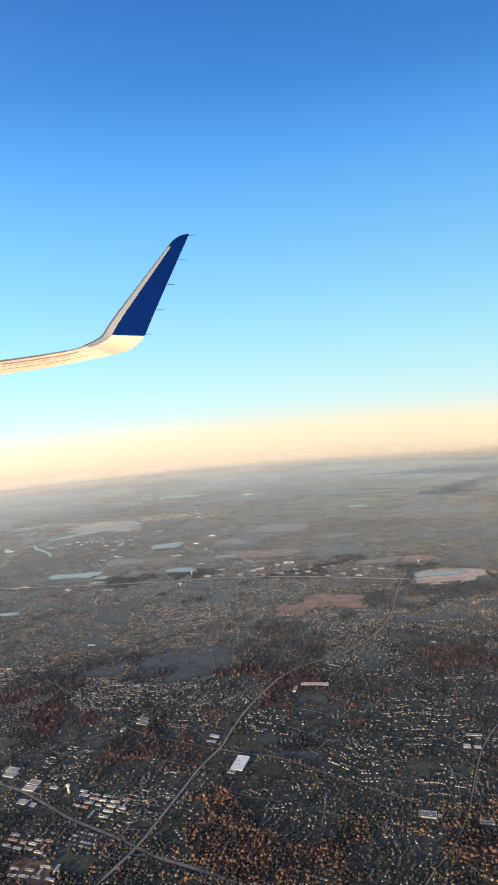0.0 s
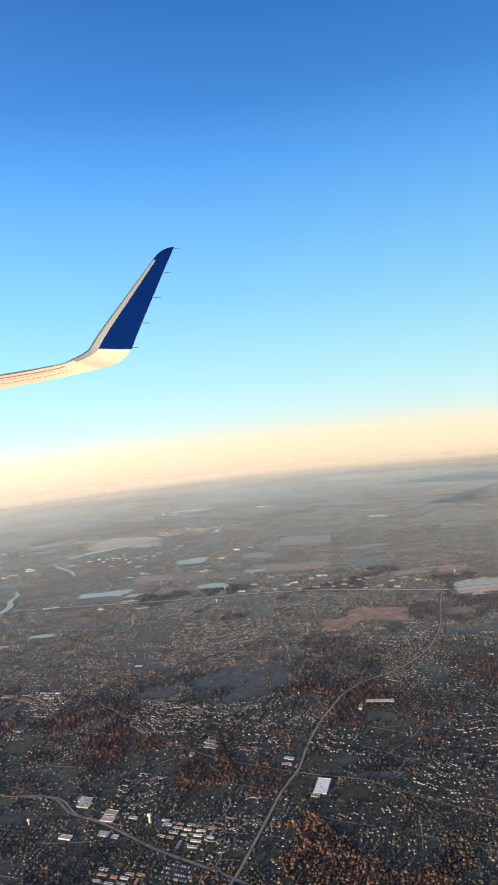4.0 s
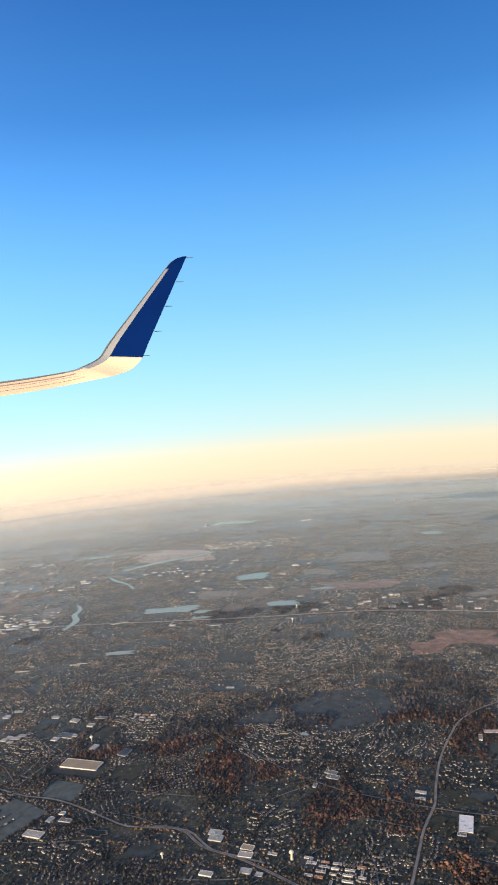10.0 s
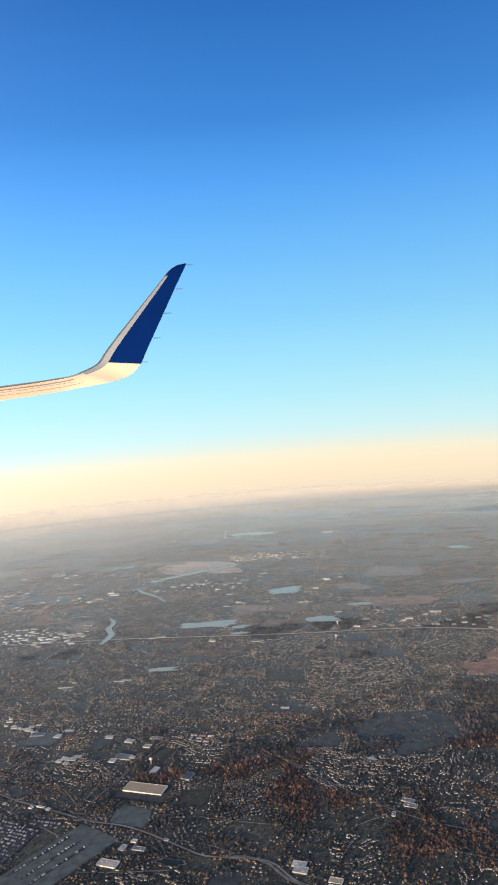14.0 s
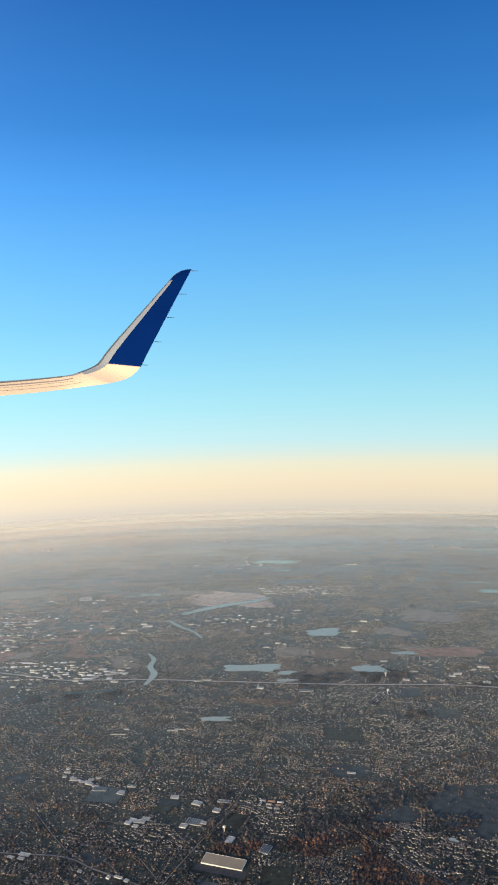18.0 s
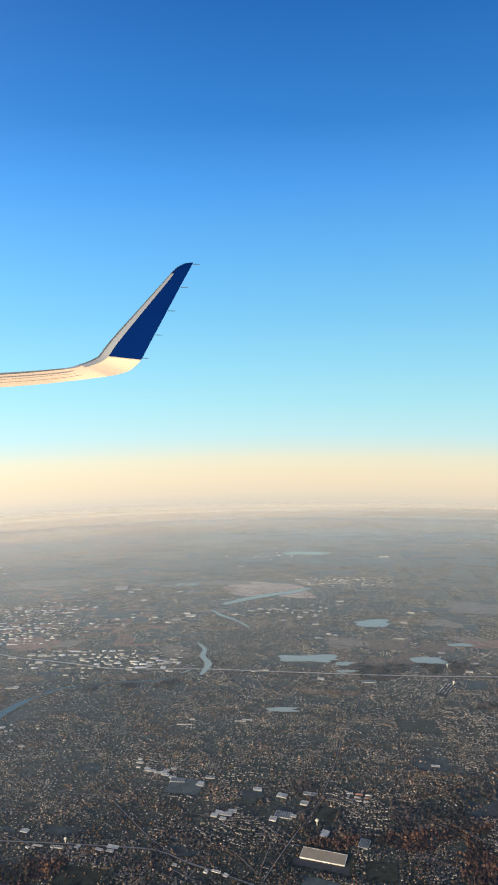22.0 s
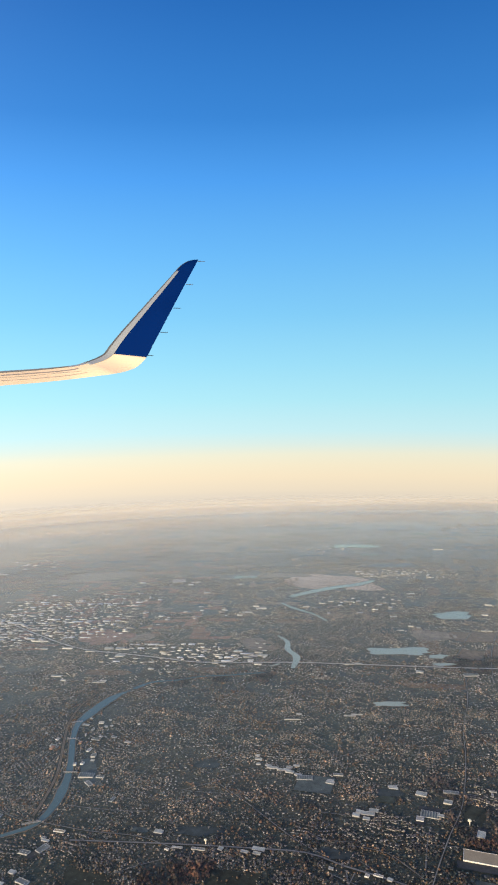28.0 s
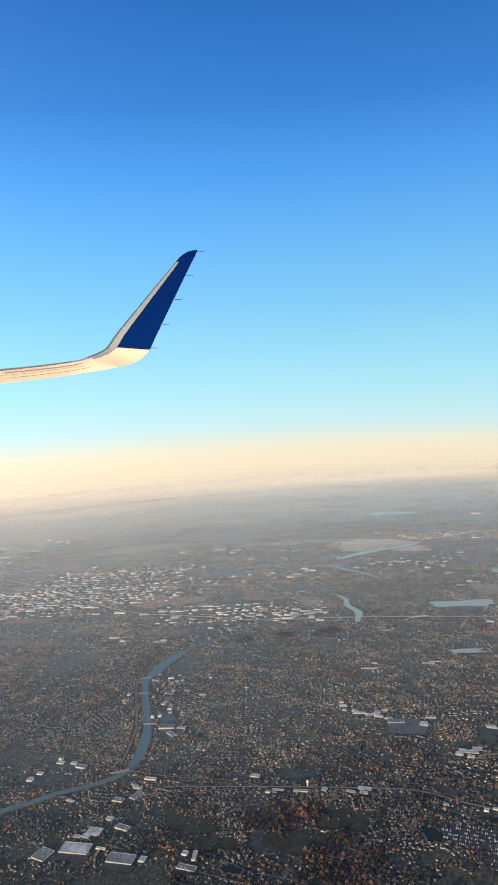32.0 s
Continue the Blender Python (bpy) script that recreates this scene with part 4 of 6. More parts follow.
# broad shapes of the near suburbs
field((-9.8, 64.1), 745, 728, 10, "dun")
field((-13.6, 64.1), 380, 461, 11, "dun")
field((-4.5, 43.1), 223, 242, 2, "dark")
field((-5.4, 47.9), 265, 182, -6, "dark")
field((4.6, 78.2), 480, 330, 21, "red")
wood((-12.5, 45.6), 148)
wood((-15.9, 46.9), 153)
wood((-10.5, 46.4), 129)
wood((-8.9, 39.4), 202)
wood((-6.3, 37.4), 192)
wood((-8.1, 35.9), 186)
wood((-2.9, 53.1), 108)
wood((-0.1, 62.8), 140)
wood((-5.8, 60.8), 151)
wood((-13.9, 62.7), 115)
wood((-0.7, 70.9), 190)
wood((-58.5, 96.6), 110)
wood((-53.0, 97.2), 110)
wood((-47.5, 96.8), 130)
wood((-38.5, 103.5), 240)
wood((-37.0, 110.5), 280)
wood((-34.5, 115.0), 260)
suburb((-13.6, 57.3), 164, -30, 0.5)
suburb((-7.8, 55.6), 190, 55, 0.1)
suburb((-4.5, 50.2), 137, -12, 0.5)
suburb((-17.1, 57.1), 132, -25, 0.3)
suburb((-10.3, 51.8), 131, -15, 0.3)
suburb((-13.2, 78.0), 269, -20, 0.4)
suburb((-7.5, 79.0), 215, 50, 0.3)
suburb((-14.3, 92.5), 343, 50, 0)
suburb((0.3, 86.0), 420, 45, 0.05)
suburb((-15.8, 40.2), 151, -20, 0.3)
suburb((-10.9, 43.0), 160, -20, 0.2)
suburb((-4.9, 41.4), 153, -16, 0.2)
# the store's empty dark car lot, laid as a dark field
field((-8.2, 45.0), 170, 220, -22, "dark")
field((-41.2, 51.3), 888, 421, 45, "lot")
trailer_lot((-42.3, 52.4), 420, 24, 45)
trailer_lot((-41.5, 51.6), 360, 22, 45)
trailer_lot((-40.8, 50.9), 400, 20, 45)
field((-35.9, 55.9), 324, 251, -26, "lot")
field((-31.0, 57.4), 242, 239, -17, "dark")
field((-33.8, 65.0), 162, 294, -31, "dark")
field((-28.9, 47.0), 245, 159, -13, "dun")
field((-9.5, 49.9), 136, 176, -30, "dun")
field((-56.3, 65.9), 311, 116, -15, "dun")
field((-46.2, 61.7), 259, 127, -23, "dun")
field((-39.7, 69.2), 186, 130, -15, "dun")
field((-55.2, 76.3), 231, 147, -15, "dun")
field((-66.2, 76.4), 154, 529, -4, "lot")
field((-45.8, 71.4), 324, 284, -19, "lot")
field((-62.8, 58.8), 309, 121, -15, "dark")
field((-19.0, 80.1), 229, 340, -9, "dark")
field((-21.6, 72.6), 349, 191, -21, "dun")
field((-19.1, 64.3), 335, 253, -10, "dun")
trailer_lot((-46.6, 56.6), 279, 167, -27)
trailer_lot((-44.7, 54.5), 179, 295, -29)
# large buildings: place, width, depth and height in real metres, turn, roof tone
block((-6.6, 44.8), 76, 144, 11, -23.4, "bright", "store")
block((-7.3, 43.8), 48, 26, 8, -23.8, "grey", "store")
block((1.0, 56.3), 199, 35, 9, -15.6, "pink", "school")
block((-0.9, 55.7), 24, 69, 9, -22, "tan", "school")
block((-23.8, 47.6), 80, 46, 9, -23.2, "white", "warehouse")
block((-21.7, 45.5), 72, 42, 9, -26.3, "tan", "warehouse")
block((-22.0, 43.2), 60, 38, 9, -23.7, "white", "warehouse")
block((-21.2, 42.7), 38, 30, 8, -23.7, "white", "warehouse")
block((-20.1, 44.5), 51, 19, 8, -26, "white", "warehouse")
block((-18.1, 42.0), 43, 15, 8, -27.4, "cream", "store")
block((-17.7, 43.1), 52, 17, 8, -24, "cream", "store")
block((-17.8, 43.6), 47, 15, 8, -25.2, "cream", "store")
block((10.2, 43.7), 40, 31, 9, -16.1, "white", "warehouse")
block((10.9, 43.4), 40, 25, 9, -16.1, "white", "warehouse")
block((4.8, 36.6), 89, 49, 9, -20.6, "grey", "warehouse")
block((5.5, 36.3), 22, 18, 8, -25.8, "white", "warehouse")
block((11.3, 45.1), 98, 18, 7, -16.3, "grey", "warehouse")
block((8.1, 35.2), 72, 24, 8, -19.3, "grey", "warehouse")
block((14.4, 63.0), 44, 26, 8, -23.4, "white", "warehouse")
block((13.4, 54.7), 132, 22, 8, -13, "grey", "warehouse")
block((-21.3, 71.9), 66, 25, 8, -16.7, "white", "warehouse")
block((-14.3, 53.3), 77, 38, 8, -34.1, "grey", "warehouse")
block((-15.9, 51.8), 25, 42, 8, -24.6, "grey", "warehouse")
block((-8.5, 49.2), 35, 23, 7, -24.8, "white", "warehouse")
block((-8.8, 48.4), 35, 17, 7, -23.9, "white", "warehouse")
block((-35.0, 59.6), 286, 104, 14, -23.5, "tan", "warehouse")
block((-35.2, 67.1), 56, 44, 11, -27.5, "white", "warehouse")
block((-34.3, 62.5), 49, 69, 10, -30, "white", "warehouse")
block((-37.3, 65.6), 120, 72, 6, -23.9, "grey", "car park roof")
block((-36.5, 65.3), 44, 28, 10, -21.5, "white", "warehouse")
block((-42.9, 66.7), 48, 34, 10, -24.9, "white", "warehouse")
block((-42.1, 66.3), 56, 36, 10, -21.9, "white", "warehouse")
block((-41.7, 66.7), 60, 32, 10, -21.3, "white", "warehouse")
block((-31.4, 60.8), 65, 90, 9, -30.1, "grey", "warehouse")
block((-34.4, 68.5), 104, 32, 9, -17.7, "grey", "warehouse")
block((-37.1, 50.4), 123, 57, 10, -25.1, "cream", "warehouse")
block((-36.2, 52.0), 35, 49, 9, -28, "white", "warehouse")
block((-35.0, 51.6), 78, 33, 9, -22.4, "grey", "warehouse")
block((-35.4, 52.6), 35, 29, 9, -23.8, "cream", "warehouse")
block((-33.0, 52.2), 29, 20, 8, -25.3, "white", "warehouse")
block((-44.3, 71.7), 47, 24, 9, -21.4, "white", "warehouse")
block((-46.5, 72.5), 117, 55, 7, -11.3, "grey", "warehouse")
block((-47.6, 74.5), 47, 23, 9, -19.2, "white", "warehouse")
block((-23.8, 47.0), 80, 51, 9, -25.6, "white", "warehouse")
block((-21.9, 44.8), 77, 43, 9, -23, "cream", "warehouse")
block((-24.6, 43.5), 72, 34, 9, -24.6, "cream", "warehouse")
block((-14.3, 52.6), 81, 43, 8, -31.6, "grey", "warehouse")
block((-8.2, 49.0), 37, 26, 8, -23.3, "white", "warehouse")
block((-8.5, 48.3), 37, 21, 8, -25.7, "white", "warehouse")
block((-50.0, 106.4), 98, 44, 12, -12.5, "white", "warehouse")
block((-46.8, 104.2), 104, 41, 12, -20.6, "white", "warehouse")
block((-50.8, 103.2), 36, 103, 12, -42.6, "cream", "warehouse")
block((-48.6, 102.7), 62, 31, 12, -17.7, "white", "warehouse")
block((-47.8, 101.0), 77, 26, 11, -19.8, "cream", "warehouse")
block((-50.5, 104.8), 77, 31, 12, -20.6, "cream", "warehouse")
block((-53.3, 102.4), 61, 26, 11, -8.7, "white", "warehouse")
block((-52.4, 101.2), 57, 21, 10, -19.7, "white", "warehouse")
block((-56.5, 105.1), 56, 26, 11, -5.6, "white", "warehouse")
block((-55.0, 105.5), 35, 31, 12, -7.5, "white", "warehouse")
block((-60.2, 107.2), 60, 26, 11, -20.5, "cream", "warehouse")
block((-61.7, 101.7), 60, 26, 11, -17.8, "white", "warehouse")
block((-59.3, 100.2), 35, 20, 10, -12.8, "white", "warehouse")
block((-66.3, 107.5), 95, 45, 12, -10.7, "white", "warehouse")
block((-58.1, 108.2), 40, 20, 10, -20.5, "tan", "warehouse")
block((-64.0, 106.0), 55, 20, 10, -15.7, "white", "warehouse")
block((-36.1, 99.2), 117, 21, 10, -5, "grey", "warehouse")
block((-34.8, 99.2), 70, 32, 11, -15.1, "white", "warehouse")
block((-49.3, 74.7), 62, 27, 10, -26.1, "white", "warehouse")
block((-47.7, 73.7), 62, 27, 10, -25.2, "white", "warehouse")
block((-50.3, 76.4), 54, 23, 9, -21, "white", "warehouse")
block((-44.4, 71.4), 59, 31, 9, -28.4, "white", "warehouse")
block((-39.1, 69.8), 64, 24, 9, -21.6, "white", "warehouse")
block((-47.0, 73.1), 55, 23, 9, -23.3, "white", "warehouse")
block((-48.5, 74.2), 47, 23, 9, -24.2, "white", "warehouse")
block((-39.5, 84.3), 102, 16, 9, -8.7, "grey", "warehouse")
block((-45.8, 84.3), 138, 12, 8, -8.6, "grey", "warehouse")
block((-28.0, 95.3), 73, 41, 12, -20.4, "white", "warehouse")
block((-22.1, 93.5), 148, 55, 9, -3.6, "grey", "mall")
block((-8.0, 95.2), 74, 31, 12, -16.7, "cream", "warehouse")
block((-0.2, 96.4), 86, 34, 12, -3.6, "cream", "warehouse")
block((3.9, 98.6), 53, 29, 11, -16.4, "cream", "warehouse")
block((-23.1, 113.5), 65, 29, 12, -15.6, "white", "warehouse")
block((-22.2, 112.7), 43, 32, 12, -12.7, "white", "warehouse")
block((-12.9, 109.7), 128, 22, 12, -13.9, "white", "warehouse")
block((-6.5, 123.4), 89, 33, 12, -22.2, "cream", "warehouse")
block((-3.9, 123.8), 67, 34, 12, -8.2, "white", "warehouse")
block((-9.6, 117.8), 83, 33, 10, -20.5, "cream", "warehouse")
block((-25.2, 111.8), 70, 27, 10, -12.6, "white", "warehouse")
block((-8.9, 102.8), 84, 22, 9, -10.3, "grey", "warehouse")
block((-6.0, 98.1), 97, 23, 9, -6.5, "grey", "warehouse")
block((-17.7, 130.5), 65, 27, 10, -6.7, "grey", "warehouse")
block((4.1, 175.7), 188, 39, 14, -9.5, "cream", "warehouse")
block((-67.9, 82.3), 21, 30, 16, -11.9, "rust", "power station")
block((-66.2, 79.4), 35, 46, 16, -12, "grey", "power station")
block((-66.4, 75.7), 111, 56, 14, -9.2, "grey", "power station")
block((-66.0, 74.3), 71, 34, 9, -56.3, "grey", "warehouse")
block((-67.8, 77.9), 23, 26, 18, -3.1, "cream", "power station")
block((-67.1, 78.0), 23, 31, 16, -21.1, "cream", "power station")
block((-67.6, 84.0), 10, 35, 14, -1.8, "pink", "warehouse")
block((-65.7, 85.6), 30, 20, 9, -17.6, "white", "warehouse")
block((-65.1, 85.7), 26, 18, 9, -26.6, "white", "warehouse")
block((-66.0, 83.4), 30, 15, 9, -24.8, "grey", "warehouse")
block((-63.1, 81.7), 57, 13, 9, -15.8, "white", "warehouse")
block((-70.6, 81.7), 30, 46, 12, -23.1, "rust", "mill")
block((-70.4, 83.5), 26, 26, 11, -27.9, "cream", "mill")
block((-67.5, 87.9), 26, 13, 9, -28.6, "white", "warehouse")
block((-70.9, 61.5), 82, 60, 10, -20.1, "white", "warehouse")
block((-71.4, 61.1), 45, 30, 9, -23.9, "white", "warehouse")
block((-71.9, 59.9), 157, 82, 11, -17.1, "white", "warehouse")
block((-74.0, 59.7), 82, 89, 9, -33.3, "grey", "warehouse")
block((-68.8, 58.3), 143, 72, 11, -18.6, "grey", "warehouse")
block((-67.4, 58.0), 34, 38, 10, -22.5, "white", "warehouse")
block((-69.6, 65.0), 63, 37, 10, -24.4, "grey", "warehouse")
block((-68.3, 65.3), 45, 82, 9, -43.2, "grey", "warehouse")
block((-73.2, 65.6), 59, 17, 8, -33.4, "white", "warehouse")
block((-76.9, 69.2), 40, 33, 10, -14.2, "cream", "warehouse")
block((-76.3, 70.0), 40, 27, 10, -20.1, "cream", "warehouse")
block((-74.9, 71.4), 51, 29, 9, -22.9, "white", "warehouse")
block((-73.1, 70.4), 70, 37, 10, -22.9, "grey", "warehouse")
block((-59.4, 66.2), 57, 34, 10, -22.5, "white", "warehouse")
block((-64.1, 57.7), 21, 69, 12, -10.9, "cream", "warehouse")
block((-64.7, 58.1), 30, 30, 10, -22.7, "cream", "warehouse")
block((-64.6, 56.7), 99, 38, 9, -24.9, "grey", "warehouse")
block((-72.0, 61.2), 45, 20, 8, -26, "white", "warehouse")
block((-68.3, 66.3), 52, 22, 9, -24.5, "white", "warehouse")
block((-67.4, 67.4), 75, 22, 9, -19.3, "tan", "warehouse")
block((-70.0, 62.8), 45, 30, 9, -26.7, "white", "warehouse")
block((-69.0, 61.6), 83, 38, 9, -32.9, "grey", "warehouse")
block((-43.3, 66.3), 48, 34, 10, -25.8, "white", "warehouse")
block((-42.5, 66.4), 48, 34, 10, -24.6, "white", "warehouse")
block((-42.6, 65.7), 44, 28, 10, -25.6, "white", "warehouse")
block((-51.9, 62.5), 47, 21, 9, -21.9, "white", "warehouse")
block((-54.6, 63.4), 29, 31, 10, -35.1, "white", "warehouse")
block((-52.8, 62.8), 47, 20, 9, -25.7, "white", "warehouse")
block((-57.9, 64.0), 69, 15, 8, -16.2, "white", "warehouse")
block((-56.3, 63.6), 85, 20, 8, -16.3, "grey", "warehouse")
block((-49.5, 75.1), 46, 23, 9, -29.1, "white", "warehouse")
block((-47.9, 74.1), 54, 25, 9, -20.2, "white", "warehouse")
block((-50.3, 77.1), 33, 23, 9, -17, "white", "warehouse")
block((-50.4, 75.5), 31, 20, 9, -16.1, "white", "warehouse")
block((-48.9, 74.6), 35, 20, 9, -21.1, "white", "warehouse")
block((-46.9, 74.7), 47, 18, 9, -16.2, "white", "warehouse")
block((-43.4, 72.6), 71, 28, 8, -14.3, "grey", "warehouse")
block((-42.8, 58.4), 32, 24, 9, -34.7, "white", "warehouse")
block((-43.5, 58.9), 56, 18, 8, -29.8, "cream", "warehouse")
block((-44.3, 59.0), 24, 24, 9, -32.2, "cream", "warehouse")
block((-46.7, 60.1), 29, 19, 8, -23.2, "white", "warehouse")
block((-37.0, 68.6), 72, 48, 9, -29.7, "white", "warehouse")
block((-38.3, 65.1), 48, 48, 10, -23.6, "cream", "warehouse")
block((-39.1, 70.1), 64, 19, 8, -13.5, "white", "warehouse")
block((-38.7, 84.5), 97, 13, 8, -12.7, "grey", "warehouse")
block((-44.9, 85.5), 48, 13, 8, -14.6, "white", "warehouse")
block((-68.1, 110.9), 94, 47, 13, -4.7, "white", "warehouse")
block((-66.5, 110.5), 95, 50, 13, 0.3, "white", "warehouse")
block((-74.1, 112.1), 118, 34, 13, -15.2, "cream", "warehouse")
block((-77.5, 112.6), 93, 29, 12, -12.5, "white", "warehouse")
block((-70.6, 110.2), 114, 30, 11, -11.9, "grey", "warehouse")
block((-73.7, 101.4), 108, 30, 11, -14.4, "white", "warehouse")
block((-61.8, 104.3), 60, 20, 10, -1.7, "white", "warehouse")
block((-59.6, 102.5), 35, 20, 10, -10.7, "white", "warehouse")
block((-84.2, 126.2), 125, 44, 13, -14.5, "white", "warehouse")
block((-81.9, 106.4), 54, 19, 10, -15.2, "white", "warehouse")
block((-78.8, 116.3), 204, 25, 12, -13.6, "cream", "warehouse")
block((-58.5, 150.9), 203, 160, 14, -0.1, "cream", "warehouse")
block((-53.2, 139.7), 94, 40, 12, -5.3, "white", "warehouse")
block((-68.0, 98.3), 130, 30, 10, -12.2, "grey", "warehouse")
block((-67.5, 98.6), 60, 30, 12, -18.1, "cream", "warehouse")
block((-101.8, 164.2), 363, 104, 14, -11.9, "white", "warehouse")
block((-47.0, 125.2), 132, 41, 12, -2.7, "white", "warehouse")
block((-44.5, 127.3), 132, 71, 14, -0.6, "cream", "warehouse")
block((-45.2, 128.9), 81, 41, 12, -6.6, "cream", "warehouse")
block((-48.4, 123.9), 76, 26, 11, -13.8, "cream", "warehouse")
block((-16.9, 132.6), 108, 43, 12, 0.4, "white", "warehouse")
block((-33.8, 128.6), 83, 26, 11, -10.7, "white", "warehouse")
block((-32.1, 129.6), 78, 31, 11, -10.6, "white", "warehouse")
block((-36.9, 126.9), 88, 26, 11, -9.7, "white", "warehouse")
block((-28.9, 128.9), 105, 32, 11, -12.7, "grey", "warehouse")
block((-24.2, 118.9), 92, 27, 11, 0.7, "white", "warehouse")
block((-32.3, 168.4), 103, 37, 12, -5.7, "white", "warehouse")
block((-47.9, 104.6), 134, 21, 11, -12.6, "grey", "warehouse")
block((-1.3, 95.7), 64, 34, 11, -4.6, "cream", "warehouse")
block((2.4, 92.8), 76, 40, 11, -6.7, "cream", "warehouse")
block((4.7, 98.3), 64, 46, 11, -8.4, "cream", "warehouse")
block((2.6, 97.6), 52, 26, 11, -12.5, "white", "warehouse")
block((4.7, 94.1), 53, 26, 11, -6.6, "white", "warehouse")
block((6.3, 92.5), 58, 30, 11, -12.6, "cream", "warehouse")
block((7.1, 94.6), 53, 23, 11, -4.5, "white", "warehouse")
block((8.9, 94.0), 53, 23, 11, -10.5, "cream", "warehouse")
block((10.2, 94.3), 53, 27, 11, -7.4, "white", "warehouse")
block((10.8, 90.0), 71, 30, 11, -11.6, "white", "warehouse")
block((12.8, 88.5), 66, 30, 11, -17.5, "cream", "warehouse")
block((15.2, 92.5), 54, 30, 11, -13.3, "white", "warehouse")
block((16.5, 90.7), 66, 32, 11, -13.3, "white", "warehouse")
block((8.7, 89.6), 47, 23, 11, -12.6, "white", "warehouse")
block((4.7, 92.2), 40, 23, 11, -10.7, "grey", "warehouse")
block((13.0, 91.6), 54, 20, 11, -4.4, "grey", "warehouse")
block((7.1, 91.3), 40, 23, 11, -17.6, "white", "warehouse")
block((-0.0, 93.0), 40, 20, 11, -14.7, "white", "warehouse")
block((-3.3, 94.2), 52, 20, 11, -10.7, "grey", "warehouse")
block((-5.7, 94.4), 39, 17, 11, -18.7, "grey", "warehouse")
# housing blocks
apartments((-16.1, 41.6), 4, 5, -24)
apartments((-20.6, 38.6), 4, 3, -24)
apartments((-19.6, 35.9), 4, 3, -20)
apartments((-30.2, 67.4), 3, 3, -20)
apartments((-71.2, 59.7), 3, 2, -20)
# works and sheds along the river banks
block((-67.9, 86.4), 57, 24, 7, -20.7, "white", "warehouse")
block((-67.0, 85.2), 31, 18, 7, 67.3, "grey", "warehouse")
block((-66.3, 86.7), 44, 28, 7, -12.6, "cream", "warehouse")
block((-65.4, 87.2), 24, 15, 7, -30.5, "white", "warehouse")
block((-66.4, 82.9), 74, 31, 7, -20.8, "grey", "warehouse")
block((-66.8, 80.7), 57, 24, 7, 67.1, "cream", "warehouse")
block((-66.2, 78.5), 31, 19, 7, -13.1, "white", "warehouse")
block((-64.6, 83.1), 44, 28, 7, -30.7, "grey", "warehouse")
block((-62.2, 85.7), 24, 15, 7, -20.5, "cream", "warehouse")
block((-65.1, 75.3), 58, 24, 7, -13.2, "grey", "warehouse")
block((-75.0, 72.0), 31, 18, 7, -31.9, "cream", "warehouse")
block((-73.8, 71.1), 44, 27, 7, -21.9, "white", "warehouse")
block((-76.9, 69.5), 24, 15, 7, 65.8, "grey", "warehouse")
block((-68.5, 66.7), 32, 19, 7, -21.9, "grey", "warehouse")
block((-71.8, 85.1), 24, 15, 7, -12.9, "white", "warehouse")
block((-70.5, 82.1), 73, 31, 7, -31, "grey", "warehouse")
block((-72.6, 99.8), 56, 23, 7, -20.4, "cream", "warehouse")
block((-58.7, 63.9), 25, 15, 7, -31.9, "cream", "warehouse")
block((-51.7, 63.0), 78, 33, 7, -21.9, "white", "warehouse")
block((-63.6, 71.4), 58, 24, 7, 66.6, "grey", "warehouse")
# rows of warehouses on the industrial estates
estate((-77.0, 128.6), 8, 8)
estate((-87.1, 121.1), 7, 5)
estate((-90.6, 122.2), 5, 5)
estate((-57.6, 107.3), 8, 3)
estate((-12.1, 148.7), 7, 3)
estate((-52.5, 105.8), 4, 2)
joined_sheds()
water_tower((-18.9, 43.7), 58, 0.10, 0.22)
water_tower((-34.7, 63.8), 46)
water_tower((-27.5, 45.7), 34)
water_tower((-10.3, 97.1), 40)
water_tower((-11.8, 91.1), 46)
water_tower((-55.7, 64.2), 34)
water_tower((22.3, 91.9), 40)
bridge((-69.9, 68.8), 120, 14, 12)
bridge((-68.0, 76.5), 100, 8, -5)
dam((-68.8, 83.4), 90, 16, -5)
dam((-69.0, 87.3), 95, 18, 5)

# ---- trees ----
RNG = np.random.RandomState(5)


def use_at(x, y):
    i, j = ((x - X0) / CELL).astype(int), ((y - Y0) / CELL).astype(int)
    ok = (i >= 0) & (i < NXC) & (j >= 0) & (j < NYC)
    return np.where(ok, USE[np.clip(j, 0, NYC - 1), np.clip(i, 0, NXC - 1)], 9)


